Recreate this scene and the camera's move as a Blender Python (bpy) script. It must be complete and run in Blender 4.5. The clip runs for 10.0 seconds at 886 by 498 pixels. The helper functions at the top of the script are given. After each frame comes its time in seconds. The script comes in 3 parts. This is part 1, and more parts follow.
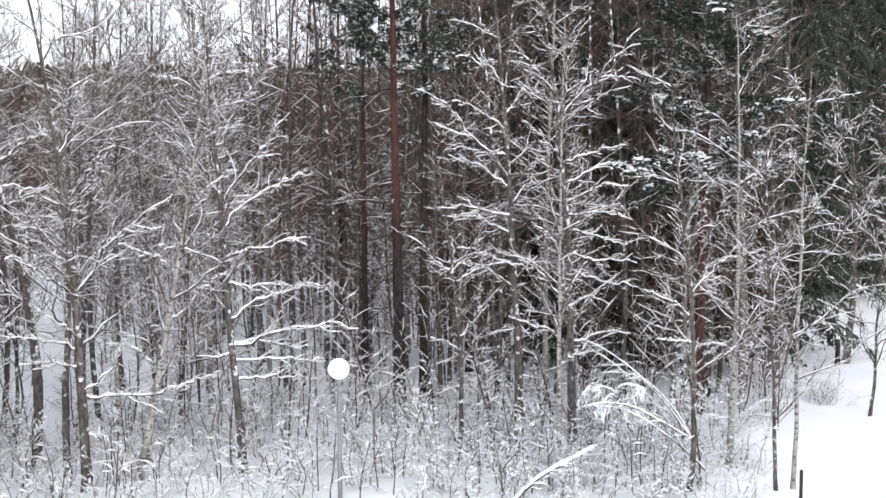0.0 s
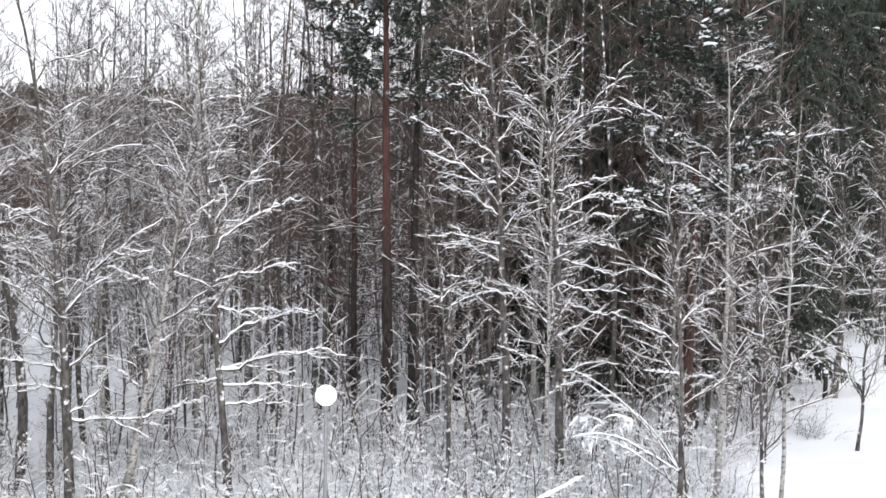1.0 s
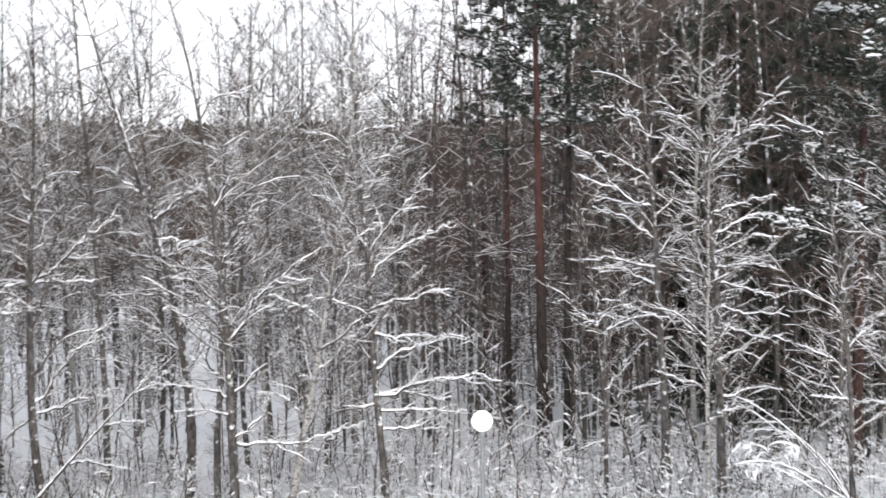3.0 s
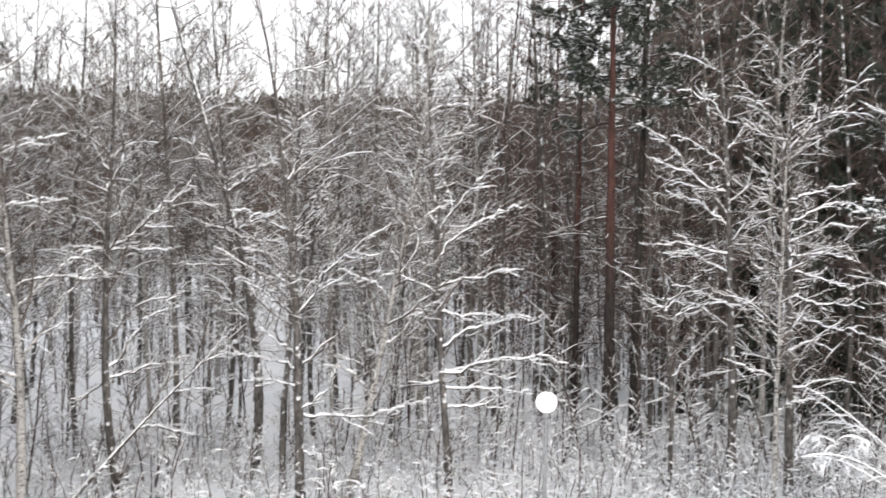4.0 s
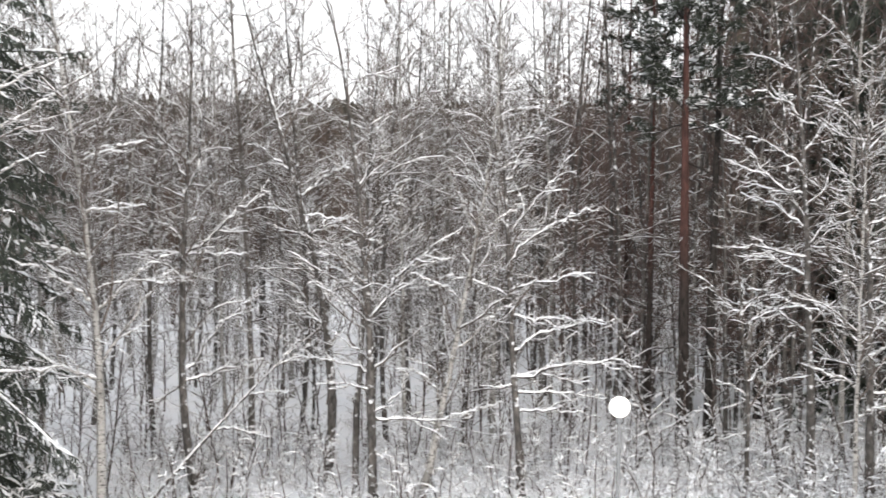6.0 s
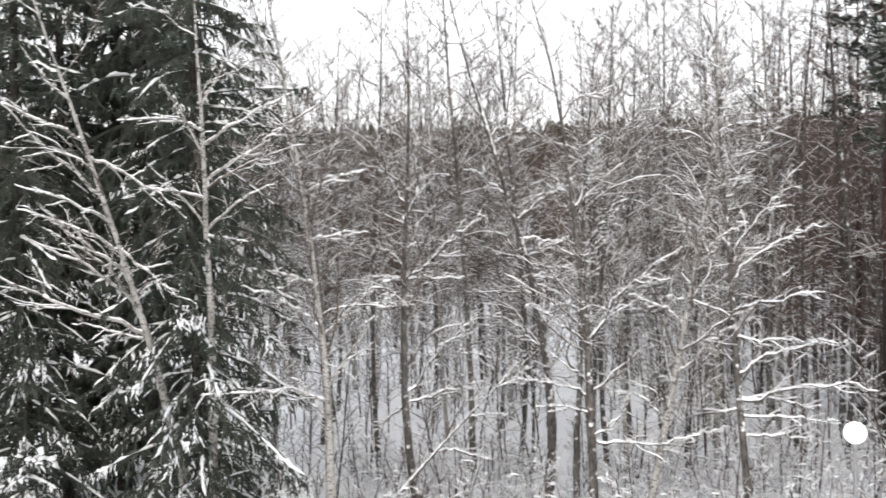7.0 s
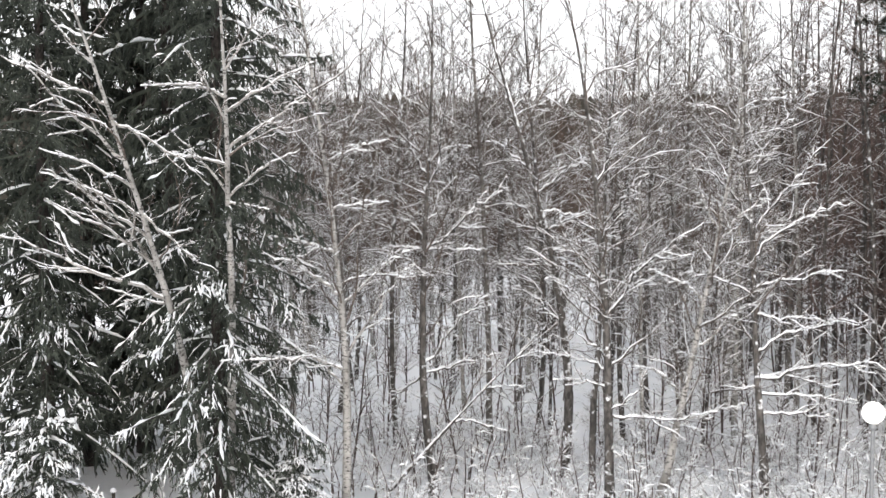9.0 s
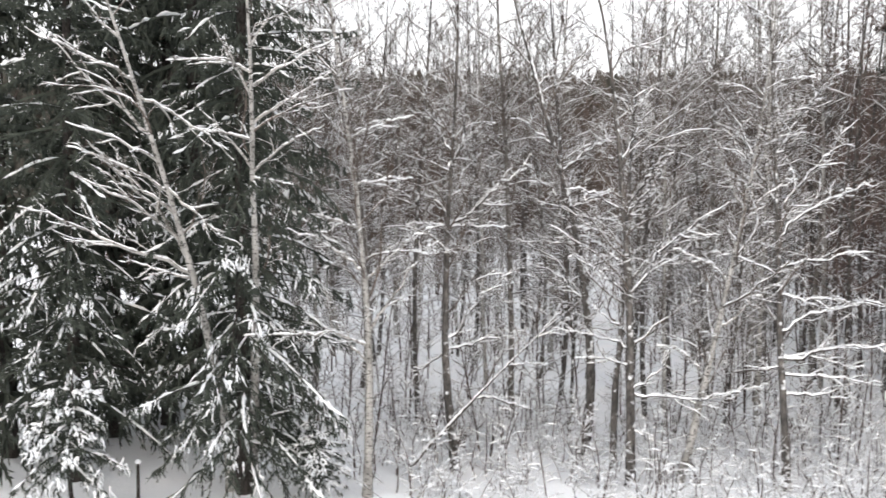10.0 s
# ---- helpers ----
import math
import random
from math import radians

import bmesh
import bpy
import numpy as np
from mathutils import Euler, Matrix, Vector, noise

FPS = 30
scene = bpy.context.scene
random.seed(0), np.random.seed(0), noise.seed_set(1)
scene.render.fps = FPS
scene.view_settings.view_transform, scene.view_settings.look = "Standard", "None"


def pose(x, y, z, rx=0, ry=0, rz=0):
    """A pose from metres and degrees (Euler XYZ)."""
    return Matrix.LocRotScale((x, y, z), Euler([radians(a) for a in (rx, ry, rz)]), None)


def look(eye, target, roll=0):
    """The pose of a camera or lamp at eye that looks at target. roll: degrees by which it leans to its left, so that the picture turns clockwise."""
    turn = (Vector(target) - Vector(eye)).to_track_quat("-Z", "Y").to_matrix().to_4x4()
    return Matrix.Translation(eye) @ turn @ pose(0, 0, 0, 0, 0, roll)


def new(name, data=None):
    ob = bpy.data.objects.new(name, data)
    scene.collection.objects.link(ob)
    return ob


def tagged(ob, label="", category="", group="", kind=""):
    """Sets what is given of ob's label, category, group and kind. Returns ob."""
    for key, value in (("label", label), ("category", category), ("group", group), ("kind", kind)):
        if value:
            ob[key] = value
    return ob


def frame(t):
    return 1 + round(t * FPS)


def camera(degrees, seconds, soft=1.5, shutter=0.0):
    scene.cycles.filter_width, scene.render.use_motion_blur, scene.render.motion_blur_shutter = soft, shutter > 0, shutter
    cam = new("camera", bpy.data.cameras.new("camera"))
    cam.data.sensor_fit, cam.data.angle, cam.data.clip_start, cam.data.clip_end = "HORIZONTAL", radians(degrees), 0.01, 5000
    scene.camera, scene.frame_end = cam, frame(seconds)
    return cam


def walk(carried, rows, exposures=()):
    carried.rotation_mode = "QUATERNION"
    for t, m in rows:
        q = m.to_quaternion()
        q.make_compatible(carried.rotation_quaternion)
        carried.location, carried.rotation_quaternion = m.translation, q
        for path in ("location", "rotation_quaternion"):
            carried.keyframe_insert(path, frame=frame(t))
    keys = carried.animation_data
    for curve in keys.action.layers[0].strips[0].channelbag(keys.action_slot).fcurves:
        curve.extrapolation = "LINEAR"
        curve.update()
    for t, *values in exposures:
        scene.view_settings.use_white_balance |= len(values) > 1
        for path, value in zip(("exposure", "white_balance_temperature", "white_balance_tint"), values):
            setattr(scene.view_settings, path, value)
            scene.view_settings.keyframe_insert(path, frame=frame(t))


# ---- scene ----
# One hand-held camera at an upper window, turning to the left over a snowy wood.
EYE = (0.0, 0.0, 8.0)
TURNS = [  # seconds, yaw, pitch, roll
    (0.0, 0.00, -5.30, 0.20),
    (0.5, -0.08, -4.75, -0.21),
    (1.0, -0.44, -3.87, -0.77),
    (1.5, -1.37, -3.45, -0.67),
    (2.0, -1.59, -4.97, 1.24),
    (2.5, 2.16, -4.68, 1.92),
    (2.8, 5.41, -2.91, 1.67),
    (3.0, 7.33, -2.59, 0.64),
    (3.2, 7.84, -2.50, 0.12),
    (4.3, 12.66, -4.03, -1.12),
    (4.5, 13.48, -4.01, -1.18),
    (5.0, 13.61, -3.76, -1.44),
    (5.2, 13.33, -3.60, -1.27),
    (6.3, 16.70, -3.44, 0.50),
    (6.5, 19.92, -3.10, 1.28),
    (7.0, 25.61, -2.35, 1.09),
    (7.5, 27.06, -2.46, 0.40),
    (8.0, 27.18, -3.70, 0.21),
    (8.5, 26.62, -3.65, -0.25),
    (9.0, 26.71, -3.81, 0.02),
    (9.5, 26.22, -4.88, -1.25),
    (10.0, 27.95, -5.00, -0.46),
]
cam = camera(43.2, 10.0, soft=1.5, shutter=0.5)
walk(cam, [(t, pose(*EYE, 90 + p, r, y)) for t, y, p, r in TURNS],
     [(0.0, 0.92, 6380, 12), (2.5, 0.92, 6420, 12), (4.5, 0.93, 6700, 11), (10.0, 0.94, 6650, 11)])

# ---- overcast winter sky ----
world = bpy.data.worlds.new("overcast_sky")
scene.world = world
world.use_nodes = True
wn, wl = world.node_tree.nodes, world.node_tree.links
sky = wn.new("ShaderNodeTexSky")
sky.sky_type, sky.sun_disc = "NISHITA", False
sky.sun_elevation, sky.sun_rotation = radians(24), radians(150)
sky.air_density, sky.dust_density = 1.0, 6.0
cloud = wn.new("ShaderNodeMix")
cloud.data_type = "RGBA"
cloud.inputs[0].default_value = 0.85
cloud.inputs[7].default_value = (5.6, 5.75, 5.95, 1)  # the even white of a closed cloud cover
wl.new(sky.outputs["Color"], cloud.inputs[6])
wl.new(cloud.outputs[2], wn["Background"].inputs["Color"])
wn["Background"].inputs["Strength"].default_value = 0.15

sun = new("sun", bpy.data.lights.new("sun", "SUN"))
sun.data.energy, sun.data.angle, sun.data.color = 0.5, radians(40), (1.0, 0.97, 0.93)
sun.matrix_world = look((-10, -20, 28), (0, 10, 0))


# ---- materials ----
def material(name, rough=0.85):
    m = bpy.data.materials.new(name)
    m.use_nodes = True
    b = m.node_tree.nodes["Principled BSDF"]
    b.inputs["Roughness"].default_value = rough
    b.inputs["Specular IOR Level"].default_value = 0.2
    return m, m.node_tree.nodes, m.node_tree.links, b


def noise_node(n, l, scale, detail=4.0, stretch=None, coords="Object"):
    co = n.new("ShaderNodeTexCoord").outputs[coords]
    if stretch:
        mp = n.new("ShaderNodeMapping")
        mp.inputs["Scale"].default_value = stretch
        l.new(co, mp.inputs["Vector"])
        co = mp.outputs["Vector"]
    t = n.new("ShaderNodeTexNoise")
    t.inputs["Scale"].default_value, t.inputs["Detail"].default_value = scale, detail
    l.new(co, t.inputs["Vector"])
    return t.outputs["Fac"]


def ramp(n, l, fac, *stops):
    r = n.new("ShaderNodeValToRGB")
    e = r.color_ramp.elements
    while len(e) < len(stops):
        e.new(0.5)
    for el, (p, c) in zip(e, stops):
        el.position, el.color = p, (*c, 1)
    l.new(fac, r.inputs["Fac"])
    return r.outputs["Color"]


def mix(n, l, fac, a, b, mode="MIX"):
    x = n.new("ShaderNodeMix")
    x.data_type, x.blend_type = "RGBA", mode
    for sock, v in ((x.inputs[0], fac), (x.inputs[6], a), (x.inputs[7], b)):
        if isinstance(v, (int, float)):
            sock.default_value = v
        elif isinstance(v, tuple):
            sock.default_value = (*v, 1)
        else:
            l.new(v, sock)
    return x.outputs[2]


def bump(n, l, b, height, strength, dist):
    x = n.new("ShaderNodeBump")
    x.inputs["Strength"].default_value, x.inputs["Distance"].default_value = strength, dist
    l.new(height, x.inputs["Height"])
    l.new(x.outputs["Normal"], b.inputs["Normal"])


SNOW = (0.86, 0.88, 0.91)


def rime(n, l, low, high, scale):
    """Where dry snow clings: on what faces up, in patches."""
    g = n.new("ShaderNodeNewGeometry")
    s = n.new("ShaderNodeSeparateXYZ")
    l.new(g.outputs["Normal"], s.inputs[0])
    f = noise_node(n, l, scale, 3.0)
    a = n.new("ShaderNodeMath")
    a.operation = "MULTIPLY_ADD"
    l.new(f, a.inputs[0])
    a.inputs[1].default_value = 1.2
    l.new(s.outputs["Z"], a.inputs[2])
    m = n.new("ShaderNodeMapRange")
    m.inputs["From Min"].default_value, m.inputs["From Max"].default_value = low, high
    l.new(a.outputs[0], m.inputs["Value"])
    return m.outputs["Result"]


def snow_material():
    m, n, l, b = material("snow", 0.75)
    f = noise_node(n, l, 0.35, 6.0)
    l.new(ramp(n, l, f, (0.3, (0.80, 0.83, 0.87)), (0.7, (0.88, 0.89, 0.91))), b.inputs["Base Color"])
    bump(n, l, b, noise_node(n, l, 9.0, 6.0), 0.35, 0.04)
    return m


def bark_material(name, dark, light, stretch, scale, snowy=None, strength=0.8):
    m, n, l, b = material(name, 0.9)
    f = noise_node(n, l, scale, 6.0, stretch)
    c = ramp(n, l, f, (0.36, dark), (0.66, light))
    big = ramp(n, l, noise_node(n, l, 0.8, 3.0), (0.3, (0.72, 0.72, 0.72)), (0.7, (1.15, 1.12, 1.08)))
    c = mix(n, l, 1.0, c, big, "MULTIPLY")
    if snowy:
        c = mix(n, l, rime(n, l, *snowy), c, SNOW)
    l.new(c, b.inputs["Base Color"])
    bump(n, l, b, f, strength, 0.02)
    return m


def birch_material():
    m, n, l, b = material("birch_bark", 0.8)
    band = noise_node(n, l, 2.2, 5.0, (5.0, 5.0, 9.0))
    white = ramp(n, l, noise_node(n, l, 2.0, 5.0), (0.3, (0.20, 0.195, 0.185)), (0.7, (0.46, 0.45, 0.435)))
    c = mix(n, l, ramp(n, l, band, (0.53, (0, 0, 0)), (0.62, (1, 1, 1))), white, (0.065, 0.06, 0.056))
    l.new(c, b.inputs["Base Color"])
    bump(n, l, b, band, 0.5, 0.015)
    return m


def pine_material():
    m, n, l, b = material("pine_bark", 0.9)
    f = noise_node(n, l, 5.0, 6.0, (3.0, 3.0, 0.8))
    low = ramp(n, l, f, (0.35, (0.018, 0.015, 0.014)), (0.7, (0.055, 0.045, 0.041)))
    high = ramp(n, l, f, (0.35, (0.048, 0.026, 0.023)), (0.7, (0.112, 0.054, 0.046)))
    s = n.new("ShaderNodeSeparateXYZ")
    l.new(n.new("ShaderNodeTexCoord").outputs["Object"], s.inputs[0])
    r = n.new("ShaderNodeMapRange")
    r.inputs["From Min"].default_value, r.inputs["From Max"].default_value = 4.6, 7.2
    l.new(s.outputs["Z"], r.inputs["Value"])
    l.new(mix(n, l, r.outputs["Result"], low, high), b.inputs["Base Color"])
    bump(n, l, b, f, 0.9, 0.03)
    return m


def needle_material(name, a, c, frost=0.25):
    m, n, l, b = material(name, 0.7)
    g = n.new("ShaderNodeNewGeometry")
    col = ramp(n, l, g.outputs["Random Per Island"], (0.0, a), (1.0, c))
    col = mix(n, l, rime(n, l, 1.35 - frost, 1.75 - frost, 2.2), col, SNOW)
    l.new(col, b.inputs["Base Color"])
    return m


M_SNOW = snow_material()
M_DARK = bark_material("grey_brown_bark", (0.046, 0.044, 0.043), (0.150, 0.141, 0.135), (1.6, 1.6, 0.7), 7.0, (0.72, 0.88, 6.0))
M_BIRCH = birch_material()
M_PINE = pine_material()
M_RUSSET = bark_material("russet_pine_bark", (0.035, 0.022, 0.020), (0.085, 0.050, 0.043), (2.5, 2.5, 0.9), 6.0)
M_GREY = bark_material("pale_grey_bark", (0.085, 0.080, 0.076), (0.24, 0.228, 0.218), (1.6, 1.6, 0.8), 7.0, (0.72, 0.9, 5.0))
M_SPRUCE_BARK = bark_material("spruce_bark", (0.020, 0.018, 0.017), (0.056, 0.050, 0.047), (2.0, 2.0, 1.0), 9.0)
M_TWIG = bark_material("twig_bark", (0.070, 0.059, 0.053), (0.185, 0.160, 0.145), None, 12.0, (1.08, 1.4, 3.0), 0.2)
M_BRUSH = bark_material("brush_bark", (0.045, 0.034, 0.032), (0.15, 0.125, 0.115), None, 10.0, (0.78, 1.1, 3.0), 0.2)
M_FARTWIG = bark_material("distant_twigs", (0.070, 0.053, 0.045), (0.15, 0.116, 0.099), None, 0.35, (1.5, 1.9, 1.2), 0.2)
M_SPRUCE = needle_material("spruce_needles", (0.026, 0.033, 0.028), (0.066, 0.076, 0.062), 0.05)
M_PINE_NEEDLE = needle_material("pine_needles", (0.025, 0.031, 0.025), (0.060, 0.069, 0.055), 0.2)
M_FARSPRUCE = needle_material("distant_spruce", (0.040, 0.038, 0.031), (0.085, 0.074, 0.060), 0.0)


def plain(name, colour, rough, metal=0.0):
    m, n, l, b = material(name, rough)
    f = noise_node(n, l, 14.0, 4.0)
    l.new(ramp(n, l, f, (0.3, tuple(0.8 * v for v in colour)), (0.7, colour)), b.inputs["Base Color"])
    b.inputs["Metallic"].default_value = metal
    return m


M_GLOBE, _n, _l, _b = material("opal_globe", 0.25)
_b.inputs["Base Color"].default_value = (0.86, 0.86, 0.85, 1)
_b.inputs["Emission Color"].default_value = (1.0, 0.98, 0.95, 1)
_b.inputs["Emission Strength"].default_value = 0.75
M_POLE = plain("galvanised_pole", (0.30, 0.31, 0.32), 0.55, 0.4)
M_POST = plain("weathered_post", (0.045, 0.040, 0.036), 0.9)

# ---- mesh helpers ----
RNG = np.random.default_rng(7)
Z = np.array((0.0, 0.0, 1.0))


def unit(v):
    return v / np.maximum(np.linalg.norm(v, axis=-1, keepdims=True), 1e-9)


def mesh_of(name, chunks, mat, smooth=True):
    """One mesh from (vertices, faces) chunks; every chunk's faces have one corner count."""
    data = bpy.data.meshes.new(name)
    co = np.concatenate([c[0].reshape(-1, 3) for c in chunks])
    loops, sizes, off = [], [], 0
    for v, f in chunks:
        loops.append((f + off).ravel())
        sizes.append(np.full(len(f), f.shape[1]))
        off += len(v.reshape(-1, 3))
    loops, sizes = np.concatenate(loops), np.concatenate(sizes)
    data.vertices.add(len(co))
    data.vertices.foreach_set("co", co.astype(np.float32).ravel())
    data.loops.add(len(loops))
    data.loops.foreach_set("vertex_index", loops.astype(np.int32))
    data.polygons.add(len(sizes))
    data.polygons.foreach_set("loop_start", np.concatenate(([0], np.cumsum(sizes)[:-1])).astype(np.int32))
    data.polygons.foreach_set("use_smooth", np.full(len(sizes), smooth))
    data.update(calc_edges=True)
    data.materials.append(mat)
    return data


def part(name, data, parent, label=""):
    ob = new(name, data)
    ob.parent = parent
    if label:
        tagged(ob, label)
    return ob


def tangents(P):
    return unit(np.gradient(P, axis=1))


def tubes(P, R, sides):
    """Round stems along the lines P (count, points, 3) with the radii R (count, points)."""
    m, k = R.shape
    T = tangents(P)
    ref = np.where(np.abs(T[..., 2:3]) > 0.93, np.array((1.0, 0, 0)), Z)
    side = unit(np.cross(T, ref))
    up = np.cross(side, T)
    a = np.arange(sides) * 2 * np.pi / sides + np.pi / 2
    V = P[:, :, None] + R[:, :, None, None] * (np.cos(a)[:, None] * side[:, :, None] + np.sin(a)[:, None] * up[:, :, None])
    i = np.arange(m)[:, None, None] * k * sides + np.arange(k - 1)[None, :, None] * sides
    j = np.arange(sides)[None, None, :]
    j2 = (j + 1) % sides
    F = np.stack([i + j, i + j2, i + sides + j2, i + sides + j], -1).reshape(-1, 4)
    return V.reshape(-1, 3), F


def snow_on(P, R, depth, gaps=0.25, sides=5):
    """Ridges of snow lying along stems, thin on steep ones and broken here and there."""
    T = tangents(P)
    flat = np.clip(1.35 - np.abs(T[..., 2]) * 1.12, 0.2, 1)
    lump = RNG.random(R.shape) * 0.7 + 0.55
    lump[RNG.random(R.shape) < gaps] *= 0.12
    S = (0.5 * R + 0.85 * depth) * flat * lump
    S[:, 0] *= 0.12
    S[:, -1] *= 0.05
    Q = P.copy()
    Q[..., 2] += R * 0.55 + S * 0.45
    return tubes(Q, np.maximum(S, 0.0005), sides)


def finer(P, R):
    """The same lines with a point more between each two, for lumpier snow."""
    def twice(a):
        out = np.empty((a.shape[0], a.shape[1] * 2 - 1) + a.shape[2:])
        out[:, 0::2] = a
        out[:, 1::2] = (a[:, 1:] + a[:, :-1]) / 2
        return out
    return twice(P), twice(R)


def at_u(P, R, u):
    """Points, tangents and radii at the shares u (count, k) of the lines P."""
    m, n = R.shape
    f = u * (n - 1)
    i = np.clip(f.astype(int), 0, n - 2)
    w = (f - i)[..., None]
    r = np.arange(m)[:, None]
    T = tangents(P)
    return P[r, i] * (1 - w) + P[r, i + 1] * w, T[r, i], R[r, i] * (1 - w[..., 0]) + R[r, i + 1] * w[..., 0]


def run(start, d, length, n, curve, jitter):
    """Lines from start along d, bending by curve (share of vertical added on the way) with kinks."""
    m = len(start)
    step = (length / (n - 1))[:, None]
    P = np.empty((m, n, 3))
    P[:, 0] = start
    for j in range(1, n):
        d = unit(d + curve / (n - 1) * Z + RNG.normal(0, jitter, (m, 3)))
        P[:, j] = P[:, j - 1] + d * step
    return P


def grow(P, R, k, u0, u1, angle, ratio, n=4, curve=0.1, jitter=0.12, tip=0.003, flatten=0.45, shrink=0.6, cap=0.011):
    """Side shoots on the lines P: k a line between the shares u0 and u1."""
    m = len(P)
    u = u0 + (u1 - u0) * (np.arange(k) + RNG.random((m, k))) / k
    p, T, r = at_u(P, R, u)
    length = np.linalg.norm(np.diff(P, axis=1), axis=-1).sum(1)
    L = length[:, None] * ratio * (1.12 - u) * RNG.uniform(0.6, 1.3, (m, k))
    side = unit(np.cross(T, Z) + 1e-6)
    sign = np.where((np.arange(k) % 2)[None] > 0, 1, -1)[..., None]
    perp = unit(side * sign + RNG.normal(0, flatten, (m, k, 3)))
    a = np.radians(angle) * RNG.uniform(0.7, 1.25, (m, k, 1))
    d = unit(np.cos(a) * T + np.sin(a) * perp)
    C = run(p.reshape(-1, 3), d.reshape(-1, 3), L.ravel(), n, curve, jitter)
    r0 = np.minimum(r * shrink, cap).ravel()
    return C, np.linspace(1, 0, n)[None] * (r0 - tip)[:, None].clip(0) + tip


def stem(bow, height, r, n=18, taper=0.85, lean=0.0):
    """A trunk through sideways offsets at heights (bow: x, z, x, z, x, z), tapering up to the height."""
    xs, zs = [0.0] + list(bow[0::2]), [0.0] + list(bow[1::2])
    if height > zs[-1]:
        slope = (xs[-1] - xs[-2]) / (zs[-1] - zs[-2])
        xs.append(xs[-1] + slope * (height - zs[-1]))
        zs.append(height)
    c = np.polyfit(zs, xs, min(3, len(xs) - 1))
    c = c - np.r_[np.zeros(len(c) - 1), c[-1]]
    z = np.linspace(-0.3, height, n)
    x = np.polyval(c, z.clip(0))
    w = np.cumsum(RNG.normal(0, 0.012, (n, 2)), 0)
    P = np.stack([x + w[:, 0], w[:, 1] + lean * z.clip(0), z], -1)[None]
    R = r * 0.9 * (1 - (z.clip(0) / height)) ** taper + 0.012
    R[:3] *= (1.25, 1.12, 1.0)
    return P, R[None]


def limbs_of(P, R, spec, n=11, crook=17):
    """Main limbs: (height, reach to the right or -left, rise at the start, rise at the end)."""
    s = np.array(spec, float)
    z0, z1 = P[0, 0, 2], P[0, -1, 2]
    p, _, r = at_u(P, R, ((s[:, 0] - z0) / (z1 - z0)).clip(0, 0.98)[None])
    p, r = p[0], r[0]
    side = np.sign(s[:, 1])
    depth = RNG.uniform(-30, 30, len(s))
    L = np.abs(s[:, 1])
    out = np.empty((len(s), n, 3))
    out[:, 0] = p
    kink = np.zeros(len(s))
    for j in range(1, n):
        kink = RNG.normal(0, crook, len(s)) - 0.3 * kink
        e = np.radians(s[:, 2] + (s[:, 3] - s[:, 2]) * (j - 0.5) / (n - 1) + kink)
        a = np.radians((depth + RNG.normal(0, 22, len(s))).clip(-45, 45))
        d = np.stack([np.cos(e) * side, np.cos(e) * np.tan(a) * 0.8, np.sin(e)], -1)
        out[:, j] = out[:, j - 1] + d * (L / (n - 1))[:, None]
    r0 = np.minimum(r * 0.75, 0.012 + 0.0095 * L)
    return out, np.linspace(1, 0.16, n)[None] * r0[:, None] + 0.003


def wild_limbs(P, R, count, z0, z1, reach, rise, n=6, curve=0.2, top=0.3, crook=0.14):
    """Limbs all round a trunk between two heights, shorter towards the top."""
    h = P[0, -1, 2] - P[0, 0, 2]
    z = z0 + (z1 - z0) * ((np.arange(count) + RNG.random(count)) / count)
    p, _, r = at_u(P, R, ((z - P[0, 0, 2]) / h).clip(0, 0.985)[None])
    a = np.arange(count) * 2.4 + RNG.normal(0, 0.4, count)
    e = np.radians(rise + RNG.normal(0, 12, count))
    d = np.stack([np.cos(a) * np.cos(e), np.sin(a) * np.cos(e), np.sin(e)], -1)
    f = (z - z0) / max(z1 - z0, 0.1)
    L = reach * (1 - (1 - top) * f) * RNG.uniform(0.6, 1.2, count)
    C = run(p[0], d, L, n, curve, crook)
    r0 = np.minimum(r[0] * 0.5, 0.007 + 0.0065 * L)
    return C, np.linspace(1, 0.2, n)[None] * r0[:, None] + 0.003


def facing(x, y):
    """The turn that lays a thing's own x across the line of sight from the window."""
    return math.degrees(math.atan2(y, x)) - 90


def thing(name, x, y, label, category, group="", turn=None, z=0.0):
    ob = new(name)
    ob.matrix_world = pose(x, y, z, 0, 0, facing(x, y) if turn is None else turn)
    return tagged(ob, label, category, group)


# ---- trees ----
def stuff(ob):
    return tagged(ob, kind="stuff")


